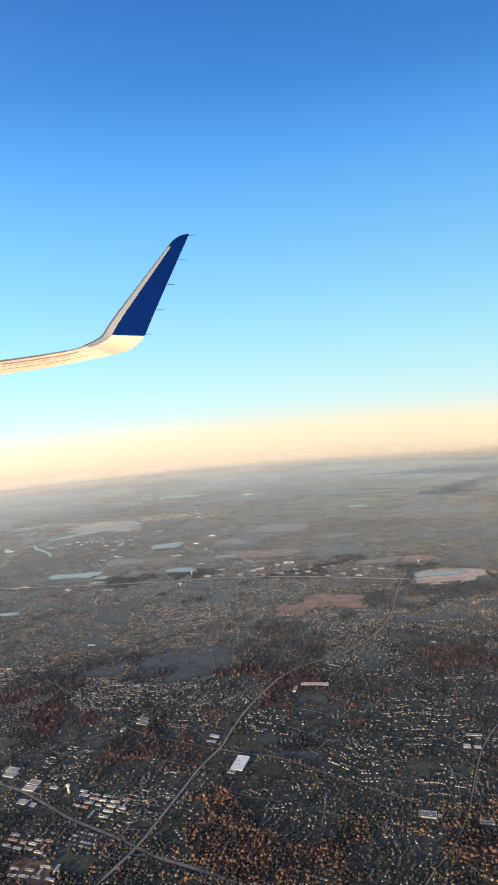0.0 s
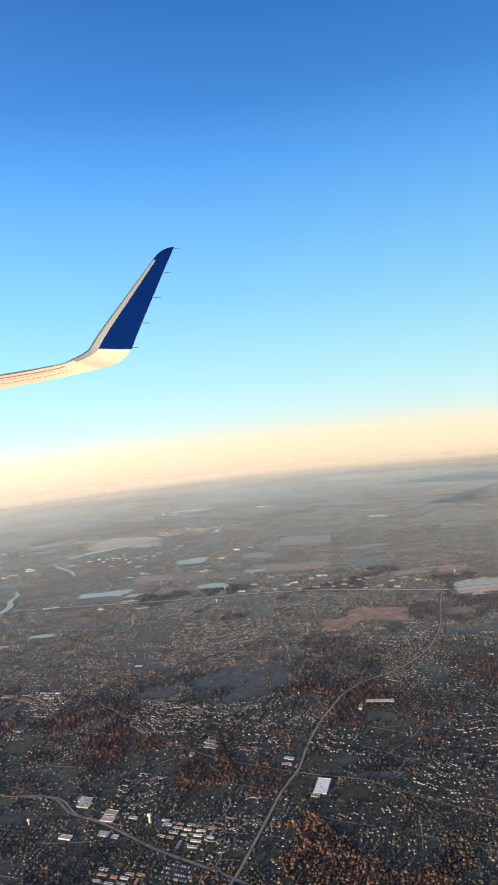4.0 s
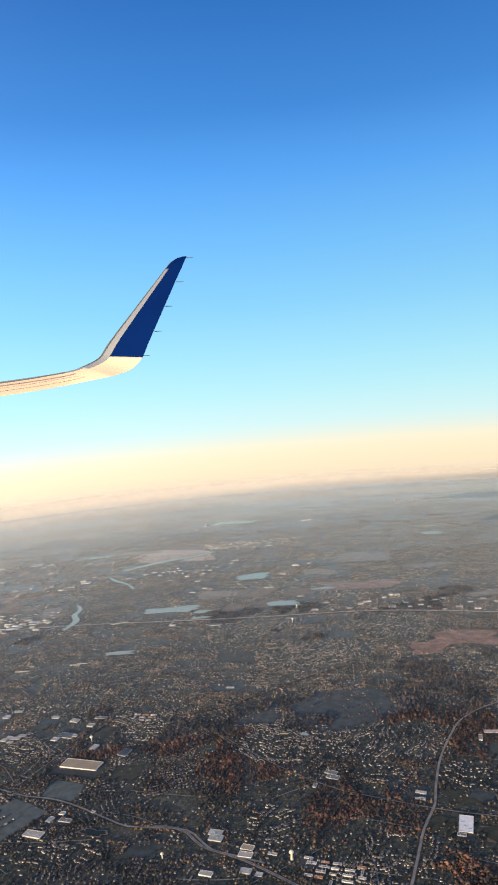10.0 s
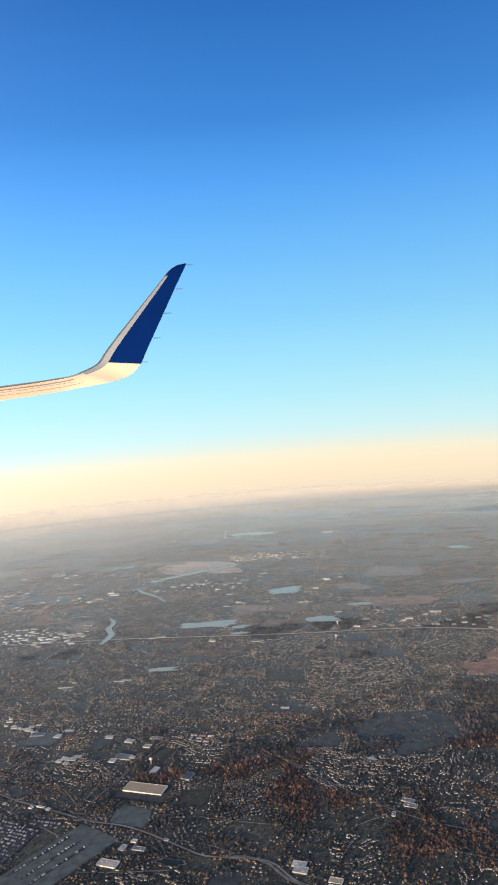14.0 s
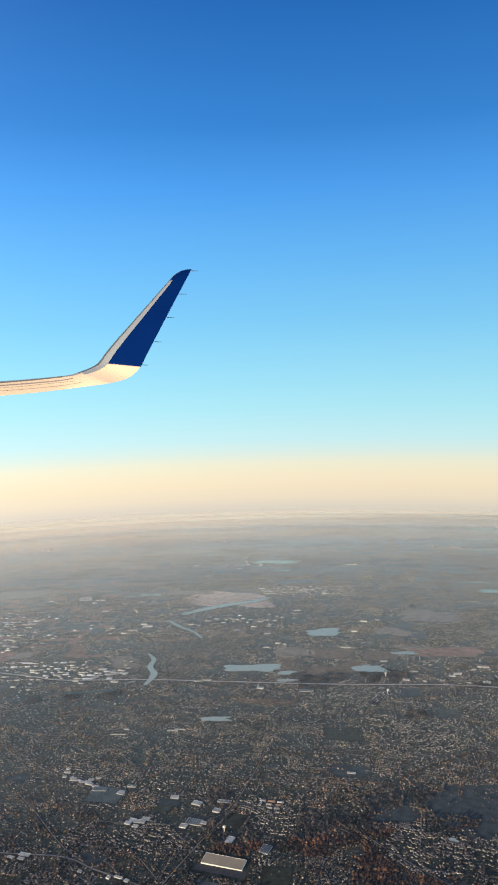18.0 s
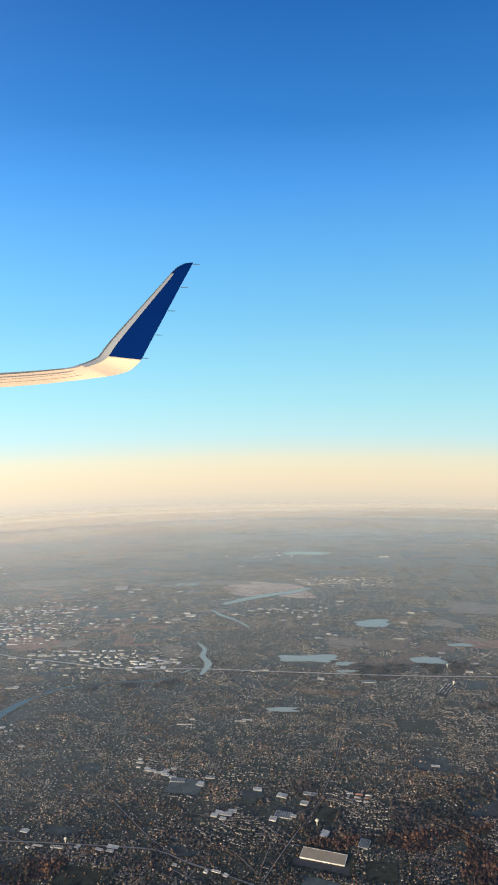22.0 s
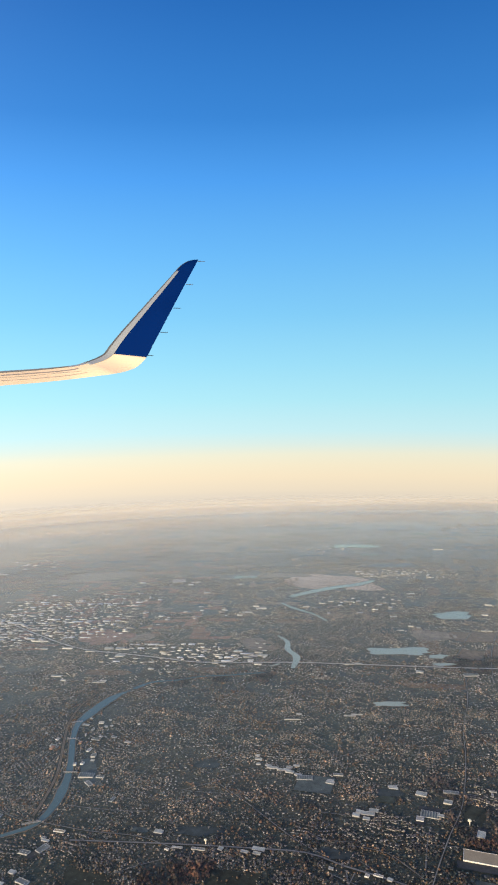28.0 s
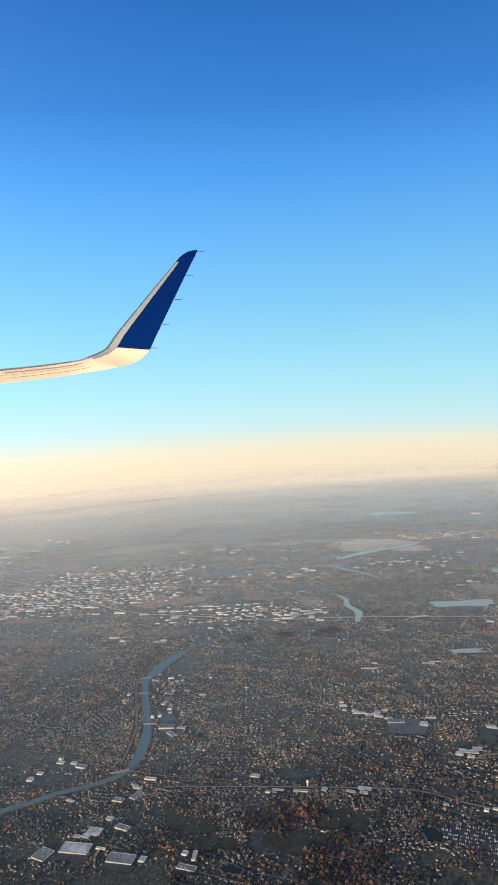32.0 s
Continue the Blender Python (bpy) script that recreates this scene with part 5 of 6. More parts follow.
def crowns(name, x, y, rad, tall, mat, sides=5):
    """Leafy crowns: a pointed, uneven cap over two uneven rings, each turned and bent on its own."""
    n = len(x)
    a = (np.arange(sides) / sides * 2 * np.pi)[None] + RNG.uniform(0, 6.28, (n, 1))
    z0 = gz(x, y)
    vs = []
    lean = RNG.normal(0, 0.15, (n, 2)) * rad[:, None]
    for k, (rr, hh) in enumerate(((0.80, 0.22), (1.0, 0.60))):
        r = rad[:, None] * rr * RNG.uniform(0.55, 1.35, (n, sides))
        vs.append(np.stack([x[:, None] + r * np.cos(a + 0.5 * k) + lean[:, :1] * hh, y[:, None] + r * np.sin(a + 0.5 * k) + lean[:, 1:] * hh,
                            z0[:, None] + tall[:, None] * hh * RNG.uniform(0.85, 1.15, (n, sides))], -1))
    top = np.stack([x + lean[:, 0], y + lean[:, 1], z0 + tall], -1)[:, None]
    foot = np.stack([x, y, z0 - 0.01], -1)[:, None]
    v = np.concatenate([vs[0], vs[1], top, foot], 1)
    per = v.shape[1]
    t = []
    for s in range(sides):
        q = (s + 1) % sides
        t += [(s, q, sides + q), (s, sides + q, sides + s), (sides + s, sides + q, 2 * sides), (2 * sides + 1, q, s)]
    t = np.array(t)
    f = (np.arange(n)[:, None, None] * per + t[None]).reshape(-1, 3)
    return quick_mesh(name, v.reshape(-1, 3), f, [mat], None, True)


def tufts(name, x, y, rad, tall, mat, sides=4):
    """Far trees: an uneven cap of a few sides each."""
    n = len(x)
    a = (np.arange(sides) * 2 * np.pi / sides)[None] + RNG.uniform(0, 6.28, (n, 1))
    q = rad[:, None] * RNG.uniform(0.7, 1.3, (n, sides))
    z = gz(x, y)
    ring = np.stack([x[:, None] + q * np.cos(a), y[:, None] + q * np.sin(a), z[:, None] + tall[:, None] * RNG.uniform(0.0, 0.45, (n, sides))], -1)
    top = np.stack([x, y, z + tall], -1)[:, None]
    v = np.concatenate([ring, top], 1)
    f = (np.arange(n)[:, None, None] * (sides + 1) + np.array([(s, (s + 1) % sides, sides) for s in range(sides)])[None]).reshape(-1, 3)
    return quick_mesh(name, v.reshape(-1, 3), f, [mat], None, True)


def scatter(n, x0, x1, y0, y1):
    return RNG.uniform(x0, x1, n), RNG.uniform(y0, y1, n)


def plant(name, label, n, area, size, mat, keep, sides=5, squat=(1.2, 1.9)):
    x, y = scatter(n, *area)
    ok = keep(x, y)
    x, y = x[ok], y[ok]
    rad = np.clip(RNG.lognormal(-0.05, 0.42, len(x)), 0.45, 2.4) * size * M
    tall = rad * RNG.uniform(*squat, len(x))
    ob = crowns(name, x, y, rad, tall, mat, sides) if sides > 4 else tufts(name, x, y, rad, tall, mat, sides)
    return tagged(ob, label, "trees", "", "stuff")


def in_view(x, y):
    """The belt of land that the flight looks on."""
    return (y > 28 + 0.0 * x) & (x < 12 + 0.62 * (y - 28)) & (x > -72 - 0.75 * (y - 45))


def rows_of(x, y, cell, seed, turn=-22.0):
    """Drifts drawn out along the town's streets."""
    c, s = math.cos(radians(turn)), math.sin(radians(turn))
    return fractal((x * c + y * s) * 0.28, y * c - x * s, cell, seed)


def open_land(x, y):
    """Lawns, lots and school grounds: broad gaps between the belts of trees."""
    return np.clip(9.0 * (fractal(x, y, 2.6, 1201) + 0.5 * (rows_of(x, y, 1.2, 1221) - 0.5) - 0.535), 0, 0.85)


def even(x, y):
    """Further off the trees stand in drifts along the streets."""
    u = use_at(x, y)
    n = np.maximum(rows_of(x, y, 0.9, 251), rows_of(x, y, 1.1, 271, 58.0)) * 0.7 + 0.3 * fractal(x, y, 2.4, 281) - 0.055
    p = np.select([u == 0, u == 1, u == 2, u == 7, u == 9], [np.clip(0.56 + 4.2 * (n - 0.5), 0.10, 0.95) * (1 - open_land(x, y)), 0.9 + 0 * n, 0.01 + 1.2 * np.clip(n - 0.58, 0, 1), 0.25 + 0 * n, 0.4 + 0 * n], 0.0)
    return in_view(x, y) & (RNG.rand(len(x)) < p)


def density(x, y):
    u = use_at(x, y)
    n = fractal(x, y, 1.6, 201)
    belt = np.clip(1.6 - np.abs(rows_of(x, y, 2.4, 231, -20.0) - 0.5) / 0.03, 0, 1)
    p = np.select([u == 0, u == 1, u == 2, u == 7], [np.clip(0.30 + 2.6 * (n - 0.48) + 0.7 * belt, 0.07, 0.95) * (1 - open_land(x, y)), np.clip(0.72 + 3.0 * (n - 0.48), 0.3, 0.97), 0.004 + 1.6 * np.clip(n - 0.60, 0, 1), 0.15 + 1.0 * np.clip(n - 0.5, 0, 1)], 0.0)
    return RNG.rand(len(x)) < p


not_wood = lambda x, y: in_view(x, y) & (use_at(x, y) != 1) & density(x, y)
wooded = lambda x, y: in_view(x, y) & (use_at(x, y) == 1) & density(x, y)
GOLD = island("golden_leaves", [(0.261, 0.170, 0.095), (0.192, 0.129, 0.077), (0.242, 0.130, 0.074), (0.150, 0.107, 0.070), (0.192, 0.107, 0.063), (0.307, 0.207, 0.117)], 0.8, 0.5)


def clumped(x, y):
    """Golden trees stand in drifts of their own."""
    lumps, band = np.maximum(rows_of(x, y, 0.7, 411, 30.0), fractal(x, y, 0.9, 421)), fractal(x, y, 4.0, 431)
    belt = np.clip(1.8 - np.abs(rows_of(x, y, 2.4, 231, -20.0) - 0.5) / 0.03, 0, 1)
    p = np.clip(10.0 * (lumps - 0.600) + 2.4 * (band - 0.5), 0.008, 0.9) * (0.45 + 0.55 * belt) * (1 - open_land(x, y)) + 0.30 * belt
    return in_view(x, y) & (use_at(x, y) == 0) & (RNG.rand(len(x)) < p)


dark_drift = lambda x, y: fractal(x, y, 4.5, 701) + 0.25 * (fractal(x, y, 1.3, 721) - 0.5) > 0.655
clearing = lambda x, y: (x < -52) & (fractal(x, y * 1.7, 11.0, 861) > 0.53)
plant("street_trees", "olive and brown street trees between the houses", 70000, (-45, 18, 28, 38), 4.4, LEAVES, not_wood)
plant("garden_trees", "olive and brown garden trees of the suburbs", 370000, (-90, 46, 38, 70), 4.5, LEAVES, lambda x, y: not_wood(x, y) & (RNG.rand(len(x)) < np.clip((72 - y) / 16, 0, 1)), 4)
plant("town_trees", "autumn trees all over the suburbs, paled for haze", 540000, (-100, 60, 56, 90), 3.4, MID_LEAVES, lambda x, y: (use_at(x, y) != 1) & even(x, y) & (RNG.rand(len(x)) < (y - 52) / 19), 4)
plant("dark_town_trees", "dark olive trees in drifts over the suburbs", 380000, (-95, 58, 56, 86), 3.7, SHADE_LEAVES, lambda x, y: (use_at(x, y) != 1) & even(x, y) & dark_drift(x, y), 4)
plant("golden_trees", "golden autumn trees in drifts among the houses", 70000, (-45, 18, 28, 38), 4.4, GOLD, clumped)
plant("further_golden_trees", "golden autumn trees in drifts over the suburbs", 280000, (-110, 65, 38, 100), 4.6, GOLD, clumped, 4)
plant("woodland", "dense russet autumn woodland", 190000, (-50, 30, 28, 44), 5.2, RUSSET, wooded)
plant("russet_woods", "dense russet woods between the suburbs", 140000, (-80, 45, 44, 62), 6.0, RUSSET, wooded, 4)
plant("further_woodland", "dense russet autumn woods greyed for haze", 300000, (-120, 70, 62, 100), 6.6, HAZY_RUSSET, wooded, 4, (1.1, 1.7))
plant("far_woods", "distant brown autumn trees over the suburbs, paled for haze", 330000, (-150, 90, 90, 125), 5.2, FAR_LEAVES,
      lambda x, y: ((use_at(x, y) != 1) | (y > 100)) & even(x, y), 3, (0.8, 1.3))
plant("distant_woods", "brown woods and garden trees far off, paled for haze", 420000, (-210, 130, 118, 215), 8.0, FAR_LEAVES,
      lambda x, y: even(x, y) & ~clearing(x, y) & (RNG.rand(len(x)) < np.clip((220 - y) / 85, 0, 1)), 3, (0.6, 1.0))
# palest leaves of all, with the haze near the rim in their colour
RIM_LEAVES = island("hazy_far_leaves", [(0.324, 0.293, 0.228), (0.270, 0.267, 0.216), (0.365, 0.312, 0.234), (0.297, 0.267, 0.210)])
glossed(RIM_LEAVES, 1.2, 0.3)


def rim_woods(n):
    """Belts and lumps of trees over the far plain, thinning towards the rim."""
    x, y = RNG.uniform(-330, 260, n), 140 + 200 * RNG.rand(n) ** 1.4
    p = np.clip(0.35 + 4.0 * (fractal(x, y * 2.2, 22.0, 511) - 0.5), 0.04, 0.9)
    ok = (x < 12 + 0.62 * (y - 28)) & (x > -72 - 0.75 * (y - 45)) & (RNG.rand(n) < p)
    x, y = x[ok], y[ok]
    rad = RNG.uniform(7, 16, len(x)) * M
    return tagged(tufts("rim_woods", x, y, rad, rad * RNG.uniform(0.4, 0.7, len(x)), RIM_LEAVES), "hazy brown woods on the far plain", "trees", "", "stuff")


rim_woods(230000)


def street_lines(n, area, seed, curl=0.05):
    """Straight and bent back streets on the town's grid, as start, heading, length and bend."""
    q = np.random.RandomState(seed)
    x, y = q.uniform(area[0], area[1], n), q.uniform(area[2], area[3], n)
    a = np.radians(q.choice([-22, 68, -22, 68, -22, -45, 20], n) + q.normal(0, 5, n))
    ln, bend = q.uniform(150, 700, n) * M, q.normal(0, curl, n)
    lines = []
    for i in range(n):
        s = np.arange(0, ln[i], 0.35)
        h = a[i] + bend[i] * s
        px, py = x[i] + np.cumsum(np.cos(h)) * 0.35, y[i] + np.cumsum(np.sin(h)) * 0.35
        lines.append((px, py, h))
    return lines


def lay_streets(lines):
    verts, quads, base = [], [], 0
    for px, py, h in lines:
        ok = np.isin(use_at(px, py), (0, 1, 7)) & in_view(px, py)
        w = 3.2 * M
        l, rt = np.stack([px - np.sin(h) * w, py + np.cos(h) * w], -1), np.stack([px + np.sin(h) * w, py - np.cos(h) * w], -1)
        v = np.concatenate([l, rt], 1).reshape(-1, 2)
        verts.append(np.c_[v, gz(v[:, 0], v[:, 1]) + 0.030])
        i = np.where(ok[:-1] & ok[1:])[0]
        quads.append(np.stack([2 * i, 2 * i + 1, 2 * i + 3, 2 * i + 2], -1) + base)
        base += len(v)
    return tagged(quick_mesh("side_streets", np.concatenate(verts), np.concatenate(quads), [ASPHALT]), "narrow grey side streets between houses", "streets", "", "stuff")


def avenue(name, label, lines, step, size, mat):
    xs, ys = [], []
    for px, py, h in lines:
        for side in (-1, 1):
            k = np.arange(0, len(px), step)
            xs.append(px[k] - np.sin(h[k]) * side * 11 * M), ys.append(py[k] + np.cos(h[k]) * side * 11 * M)
    x, y = np.concatenate(xs), np.concatenate(ys)
    x, y = x + RNG.normal(0, 3 * M, x.shape), y + RNG.normal(0, 3 * M, x.shape)
    ok = in_view(x, y) & np.isin(use_at(x, y), (0, 1, 2, 7)) & (RNG.rand(len(x)) < 0.75)
    x, y = x[ok], y[ok]
    rad = np.clip(RNG.lognormal(0, 0.3, len(x)), 0.5, 1.8) * size * M
    return tagged(crowns(name, x, y, rad, rad * RNG.uniform(1.3, 2.0, len(x)), mat), label, "trees", "", "stuff")


def edge_trees():
    """Broken rows of golden trees along the roads and river banks."""
    xs, ys = [], []
    for line, off in EDGES:
        for a, c in zip(line[:-1], line[1:]):
            d = c - a
            k = max(1, int(d.length / (6 * M)))
            s = RNG.rand(k)
            side = RNG.choice([-1, 1], k) * (off + np.abs(RNG.normal(0, 6 * M, k)))
            xs.append(a.x + d.x * s - d.y / d.length * side), ys.append(a.y + d.y * s + d.x / d.length * side)
    x, y = np.concatenate(xs), np.concatenate(ys)
    ok = in_view(x, y) & np.isin(use_at(x, y), (0, 1, 2, 7, 4)) & (y < 105) & (RNG.rand(len(x)) < np.clip(4.5 * (fractal(x, y, 1.6, 951) - 0.44), 0.05, 0.9))
    x, y = x[ok], y[ok]
    rad = np.clip(RNG.lognormal(0, 0.35, len(x)), 0.5, 2.0) * 4.2 * M
    return tagged(crowns("edge_trees", x, y, rad, rad * RNG.uniform(1.3, 2.0, len(x)), GOLD), "broken rows of golden trees along roads and banks", "trees", "", "stuff")


edge_trees()
lay_streets(street_lines(260, (-95, 45, 28, 90), 61))
avenue("tree_rows", "rows of golden autumn trees along roads and lots", street_lines(330, (-95, 45, 28, 84), 62, 0.13), 1, 4.4, GOLD)

# ---- houses ----
def house_rows(area, count, seed, full=0.10):
    r = np.random.RandomState(seed)
    hx, hy, ha, mid = [], [], [], []
    for _ in range(count):
        cx, cy = r.uniform(area[0], area[1]), r.uniform(area[2], area[3])
        base = math.radians(r.choice([-22, 68, -22, 68, 10, -50]) + r.normal(0, 8))
        bend, rows, cols = r.normal(0, 0.16), r.randint(8, 15), r.randint(14, 30)
        i, j = np.meshgrid(np.arange(cols) - cols / 2, np.arange(rows) - rows / 2)
        u = i.ravel() * 21 * M * r.uniform(0.9, 1.2)
        v = (np.floor(j.ravel() / 2) * 68 + (j.ravel() % 2) * 32) * M
        u, v = u + r.normal(0, 2.5 * M, u.shape), v + r.normal(0, 2 * M, u.shape)
        turn = base + bend * u
        x = cx + u * np.cos(base + bend * u / 2) - v * np.sin(turn)
        y = cy + u * np.sin(base + bend * u / 2) + v * np.cos(turn)
        x, y = x + 12 * M * np.sin(u / (60 * M) + cx), y + 12 * M * np.cos(u / (75 * M) + cy)
        hx.append(x), hy.append(y), ha.append(turn), mid.append((cx, cy))
    # each house belongs to the tract whose middle is nearest, so the rows don't run through one another
    mid = np.array(mid)
    own = np.repeat(np.arange(count), [len(v) for v in hx])
    x, y, a = np.concatenate(hx), np.concatenate(hy), np.concatenate(ha)
    best = np.concatenate([np.argmin((x[k:k + 4000, None] - mid[None, :, 0]) ** 2 + (y[k:k + 4000, None] - mid[None, :, 1]) ** 2, 1) for k in range(0, len(x), 4000)])
    x, y, a = x[best == own], y[best == own], a[best == own]
    x, y = x + r.normal(0, 2 * M, x.shape), y + r.normal(0, 2 * M, x.shape)
    ok = in_view(x, y) & (use_at(x, y) == 0) & (r.rand(len(x)) < full + 0.54 * (fractal(x, y, 3.0, 311) > 0.5)) & (r.rand(len(x)) > 0.8 * open_land(x, y))
    x, y, a = x[ok], y[ok], a[ok]
    cell = 14 * M
    _, first = np.unique(np.floor(x / cell).astype(int) * 100003 + np.floor(y / cell).astype(int), return_index=True)
    return x[first], y[first], a[first]


HOUSE_V = np.array([(-.5, -.5, 0), (.5, -.5, 0), (.5, .5, 0), (-.5, .5, 0), (-.5, -.5, 1), (.5, -.5, 1), (.5, .5, 1), (-.5, .5, 1),
                    (-.56, -.6, .94), (.56, -.6, .94), (.56, .6, .94), (-.56, .6, .94), (-.56, 0, 1.6), (.56, 0, 1.6)], float)
HOUSE_F = np.array([(0, 1, 5, 4), (1, 2, 6, 5), (2, 3, 7, 6), (3, 0, 4, 7), (8, 9, 13, 12), (10, 11, 12, 13), (8, 12, 11, 11), (9, 10, 13, 13)])


def joined_houses(name, label, x, y, a, wall=SIDING, big=1.0):
    n = len(x)
    w, d, h = RNG.uniform(9, 15, n) * M * big, RNG.uniform(7, 9.5, n) * M * big, RNG.uniform(3.3, 5.2, n) * M * big
    p = HOUSE_V[None] * np.stack([w, d, h], -1)[:, None]
    ca, sa = np.cos(a)[:, None], np.sin(a)[:, None]
    v = np.stack([x[:, None] + p[..., 0] * ca - p[..., 1] * sa, y[:, None] + p[..., 0] * sa + p[..., 1] * ca, gz(x, y)[:, None] + p[..., 2]], -1)
    t = []
    for f in HOUSE_F:
        t.append((f[0], f[1], f[2]))
        if f[2] != f[3]:
            t.append((f[0], f[2], f[3]))
    t = np.array(t)
    slot = np.array([0] * 8 + [1] * 6)
    f = (np.arange(n)[:, None, None] * 14 + t[None]).reshape(-1, 3)
    ob = quick_mesh(name, v.reshape(-1, 3), f, [wall, SHINGLE], np.tile(slot, n), True)
    return tagged(ob, label, "houses", "", "stuff")


hx, hy, ha = house_rows((-70, 35, 28, 58), 330, 3)
near = (hx > -12) & (hx < 8) & (hy > 36) & (hy < 46)
pick = np.where(near)[0][:280]
rest = np.ones(len(hx), bool)
rest[pick] = False
joined_houses("suburban_houses", "rows of small pale houses with dark gabled roofs", hx[rest], hy[rest], ha[rest])
mx, my, ma = house_rows((-100, 55, 56, 96), 640, 14, 0.26)
joined_houses("further_houses", "small pale houses close together among trees", mx, my, ma, BRIGHT, 1.0)
fx, fy, fa = house_rows((-150, 90, 94, 165), 1200, 4)
joined_houses("far_houses", "distant pale houses among trees", fx, fy, fa, TRACT, 1.15)


def tract_houses(seed):
    rr = np.random.RandomState(seed)
    X, Y, A = [], [], []
    for (cx, cy), rad, turn, bend in SUBURBS:
        k = int(rad * 1.3 / (14 * M)) + 2
        i, j = np.meshgrid(np.arange(-k, k + 1), np.arange(-k, k + 1))
        u = i.ravel() * 15 * M
        v = (np.floor(j.ravel() / 2) * 92 + (j.ravel() % 2) * 30) * M
        u, v = u + rr.normal(0, 2.0 * M, u.shape), v + rr.normal(0, 2.0 * M, u.shape)
        ph = rr.uniform(0, 6.28, 2)
        v = v + (26 * np.sin(u / (110 * M) + ph[0] + v / (140 * M)) + 16 * np.sin(u / (52 * M) + ph[1])) * M
        a = turn + bend * u
        x = cx + u * np.cos(turn + bend * u / 2) - v * np.sin(a)
        y = cy + u * np.sin(turn + bend * u / 2) + v * np.cos(a)
        ok = (use_at(x, y) == 7) & (np.hypot(x - cx, y - cy) < rad * 1.3) & (rr.rand(len(x)) < 0.14 + 0.56 * (fractal(x, y, 1.0, 611) > 0.5))
        X.append(x[ok]), Y.append(y[ok]), A.append(a[ok])
    x, y, a = np.concatenate(X), np.concatenate(Y), np.concatenate(A)
    cell = 11 * M
    _, first = np.unique(np.floor(x / cell).astype(int) * 100003 + np.floor(y / cell).astype(int), return_index=True)
    return x[first], y[first], a[first]


tx, ty, ta = tract_houses(8)
joined_houses("tract_houses", "bright rows of like houses along curving streets", tx, ty, ta, TRACT)


def parked(n_, seed):
    rr = np.random.RandomState(seed)
    for (cx, cy), w, d, turn in TRAILER_LOTS:
        us, vs = np.arange(-w / 2 + 8 * M, w / 2, 9 * M), np.arange(-d / 2 + 10 * M, d / 2, 30 * M)
        u, v = [q.ravel() for q in np.meshgrid(us, vs)]
        keep = rr.rand(len(u)) < 0.5
        u, v = u[keep], v[keep]
        n = len(u)
        p = np.array([(-.5, -.5, 0), (.5, -.5, 0), (.5, .5, 0), (-.5, .5, 0), (-.5, -.5, 1), (.5, -.5, 1), (.5, .5, 1), (-.5, .5, 1)])[None] * np.stack(
            [np.full(n, 4 * M), rr.uniform(9, 17, n) * M, np.full(n, 4 * M)], -1)[:, None]
        lx, ly = p[..., 0] + u[:, None], p[..., 1] + v[:, None]
        x, y = cx + lx * math.cos(turn) - ly * math.sin(turn), cy + lx * math.sin(turn) + ly * math.cos(turn)
        z = gz(cx, cy) + 0.045 + p[..., 2]
        t = np.array([(4, 5, 6, 7), (0, 1, 5, 4), (1, 2, 6, 5), (2, 3, 7, 6), (3, 0, 4, 7)])
        f = (np.arange(n)[:, None, None] * 8 + t[None]).reshape(-1, 4)
        tagged(quick_mesh("parked_trailers", np.stack([x, y, z], -1).reshape(-1, 3), f, [CARS]), "rows of white and grey trailers parked on a lot", "trailers", "", "stuff")
        ring = [(cx + a_ * w / 2 * math.cos(turn) - b_ * d / 2 * math.sin(turn), cy + a_ * w / 2 * math.sin(turn) + b_ * d / 2 * math.cos(turn)) for a_, b_ in ((-1, -1), (0, -1), (1, -1), (1, 0), (1, 1), (0, 1), (-1, 1), (-1, 0))]
        tagged(sheet("parking_lot", ring, cx, cy, 0.045, LOT), "dark asphalt lot with parked trailers", "parking lot", "", "structure")


parked(0, 12)


def one_house(w, d, h, tone, roof):
    ob = new("house")
    tagged(ob, "small %s gabled house on a suburban street" % tone, "house", "houses near the interchange")
    p = HOUSE_V * (w * M, d * M, h * M)
    mesh_object("wall", p[:8], [tuple(f) for f in HOUSE_F[:4]] + [(4, 5, 6, 7), (3, 2, 1, 0)], [HOUSE_PAINT[tone]], ob)
    roof_ob = mesh_object("roof", p[8:], [(0, 1, 5, 4), (2, 3, 4, 5), (0, 4, 3), (1, 2, 5), (3, 2, 1, 0)], [roof], ob)
    bm = bmesh.new()
    box_into(bm, w * M * 0.2, w * M * 0.28, 0.01, 0.03, h * M * 1.2, h * M * 2.0)
    part("chimney", bm, BRICKY, roof_ob)
    return ob


HOUSE_PAINT = {"white": plain("white_siding", (0.74, 0.72, 0.68), 0.7), "cream": plain("cream_siding", (0.66, 0.60, 0.48), 0.7),
               "grey": plain("grey_siding", (0.45, 0.45, 0.44), 0.7), "brick-red": plain("brick_siding", (0.36, 0.22, 0.16), 0.8)}
DARKROOF = plain("dark_shingle", (0.11, 0.10, 0.095), 0.8)
first_houses = [one_house(12, 8, 4, "white", DARKROOF), one_house(10.5, 8, 3.6, "cream", DARKROOF), one_house(13, 7.5, 4.2, "grey", DARKROOF), one_house(11, 7.5, 3.8, "brick-red", DARKROOF)]
for k, i in enumerate(pick):
    m = pose(hx[i], hy[i], gz(hx[i], hy[i]), 0, 0, math.degrees(ha[i]))
    if k < 4:
        first_houses[k].matrix_world = m
    else:
        copy_thing(first_houses[(k * 7 + k // 5) % 4], m)

# ---- single trees near the highways ----
BARK = plain("grey_brown_bark", (0.09, 0.07, 0.055), 0.9, 0, 30.0)


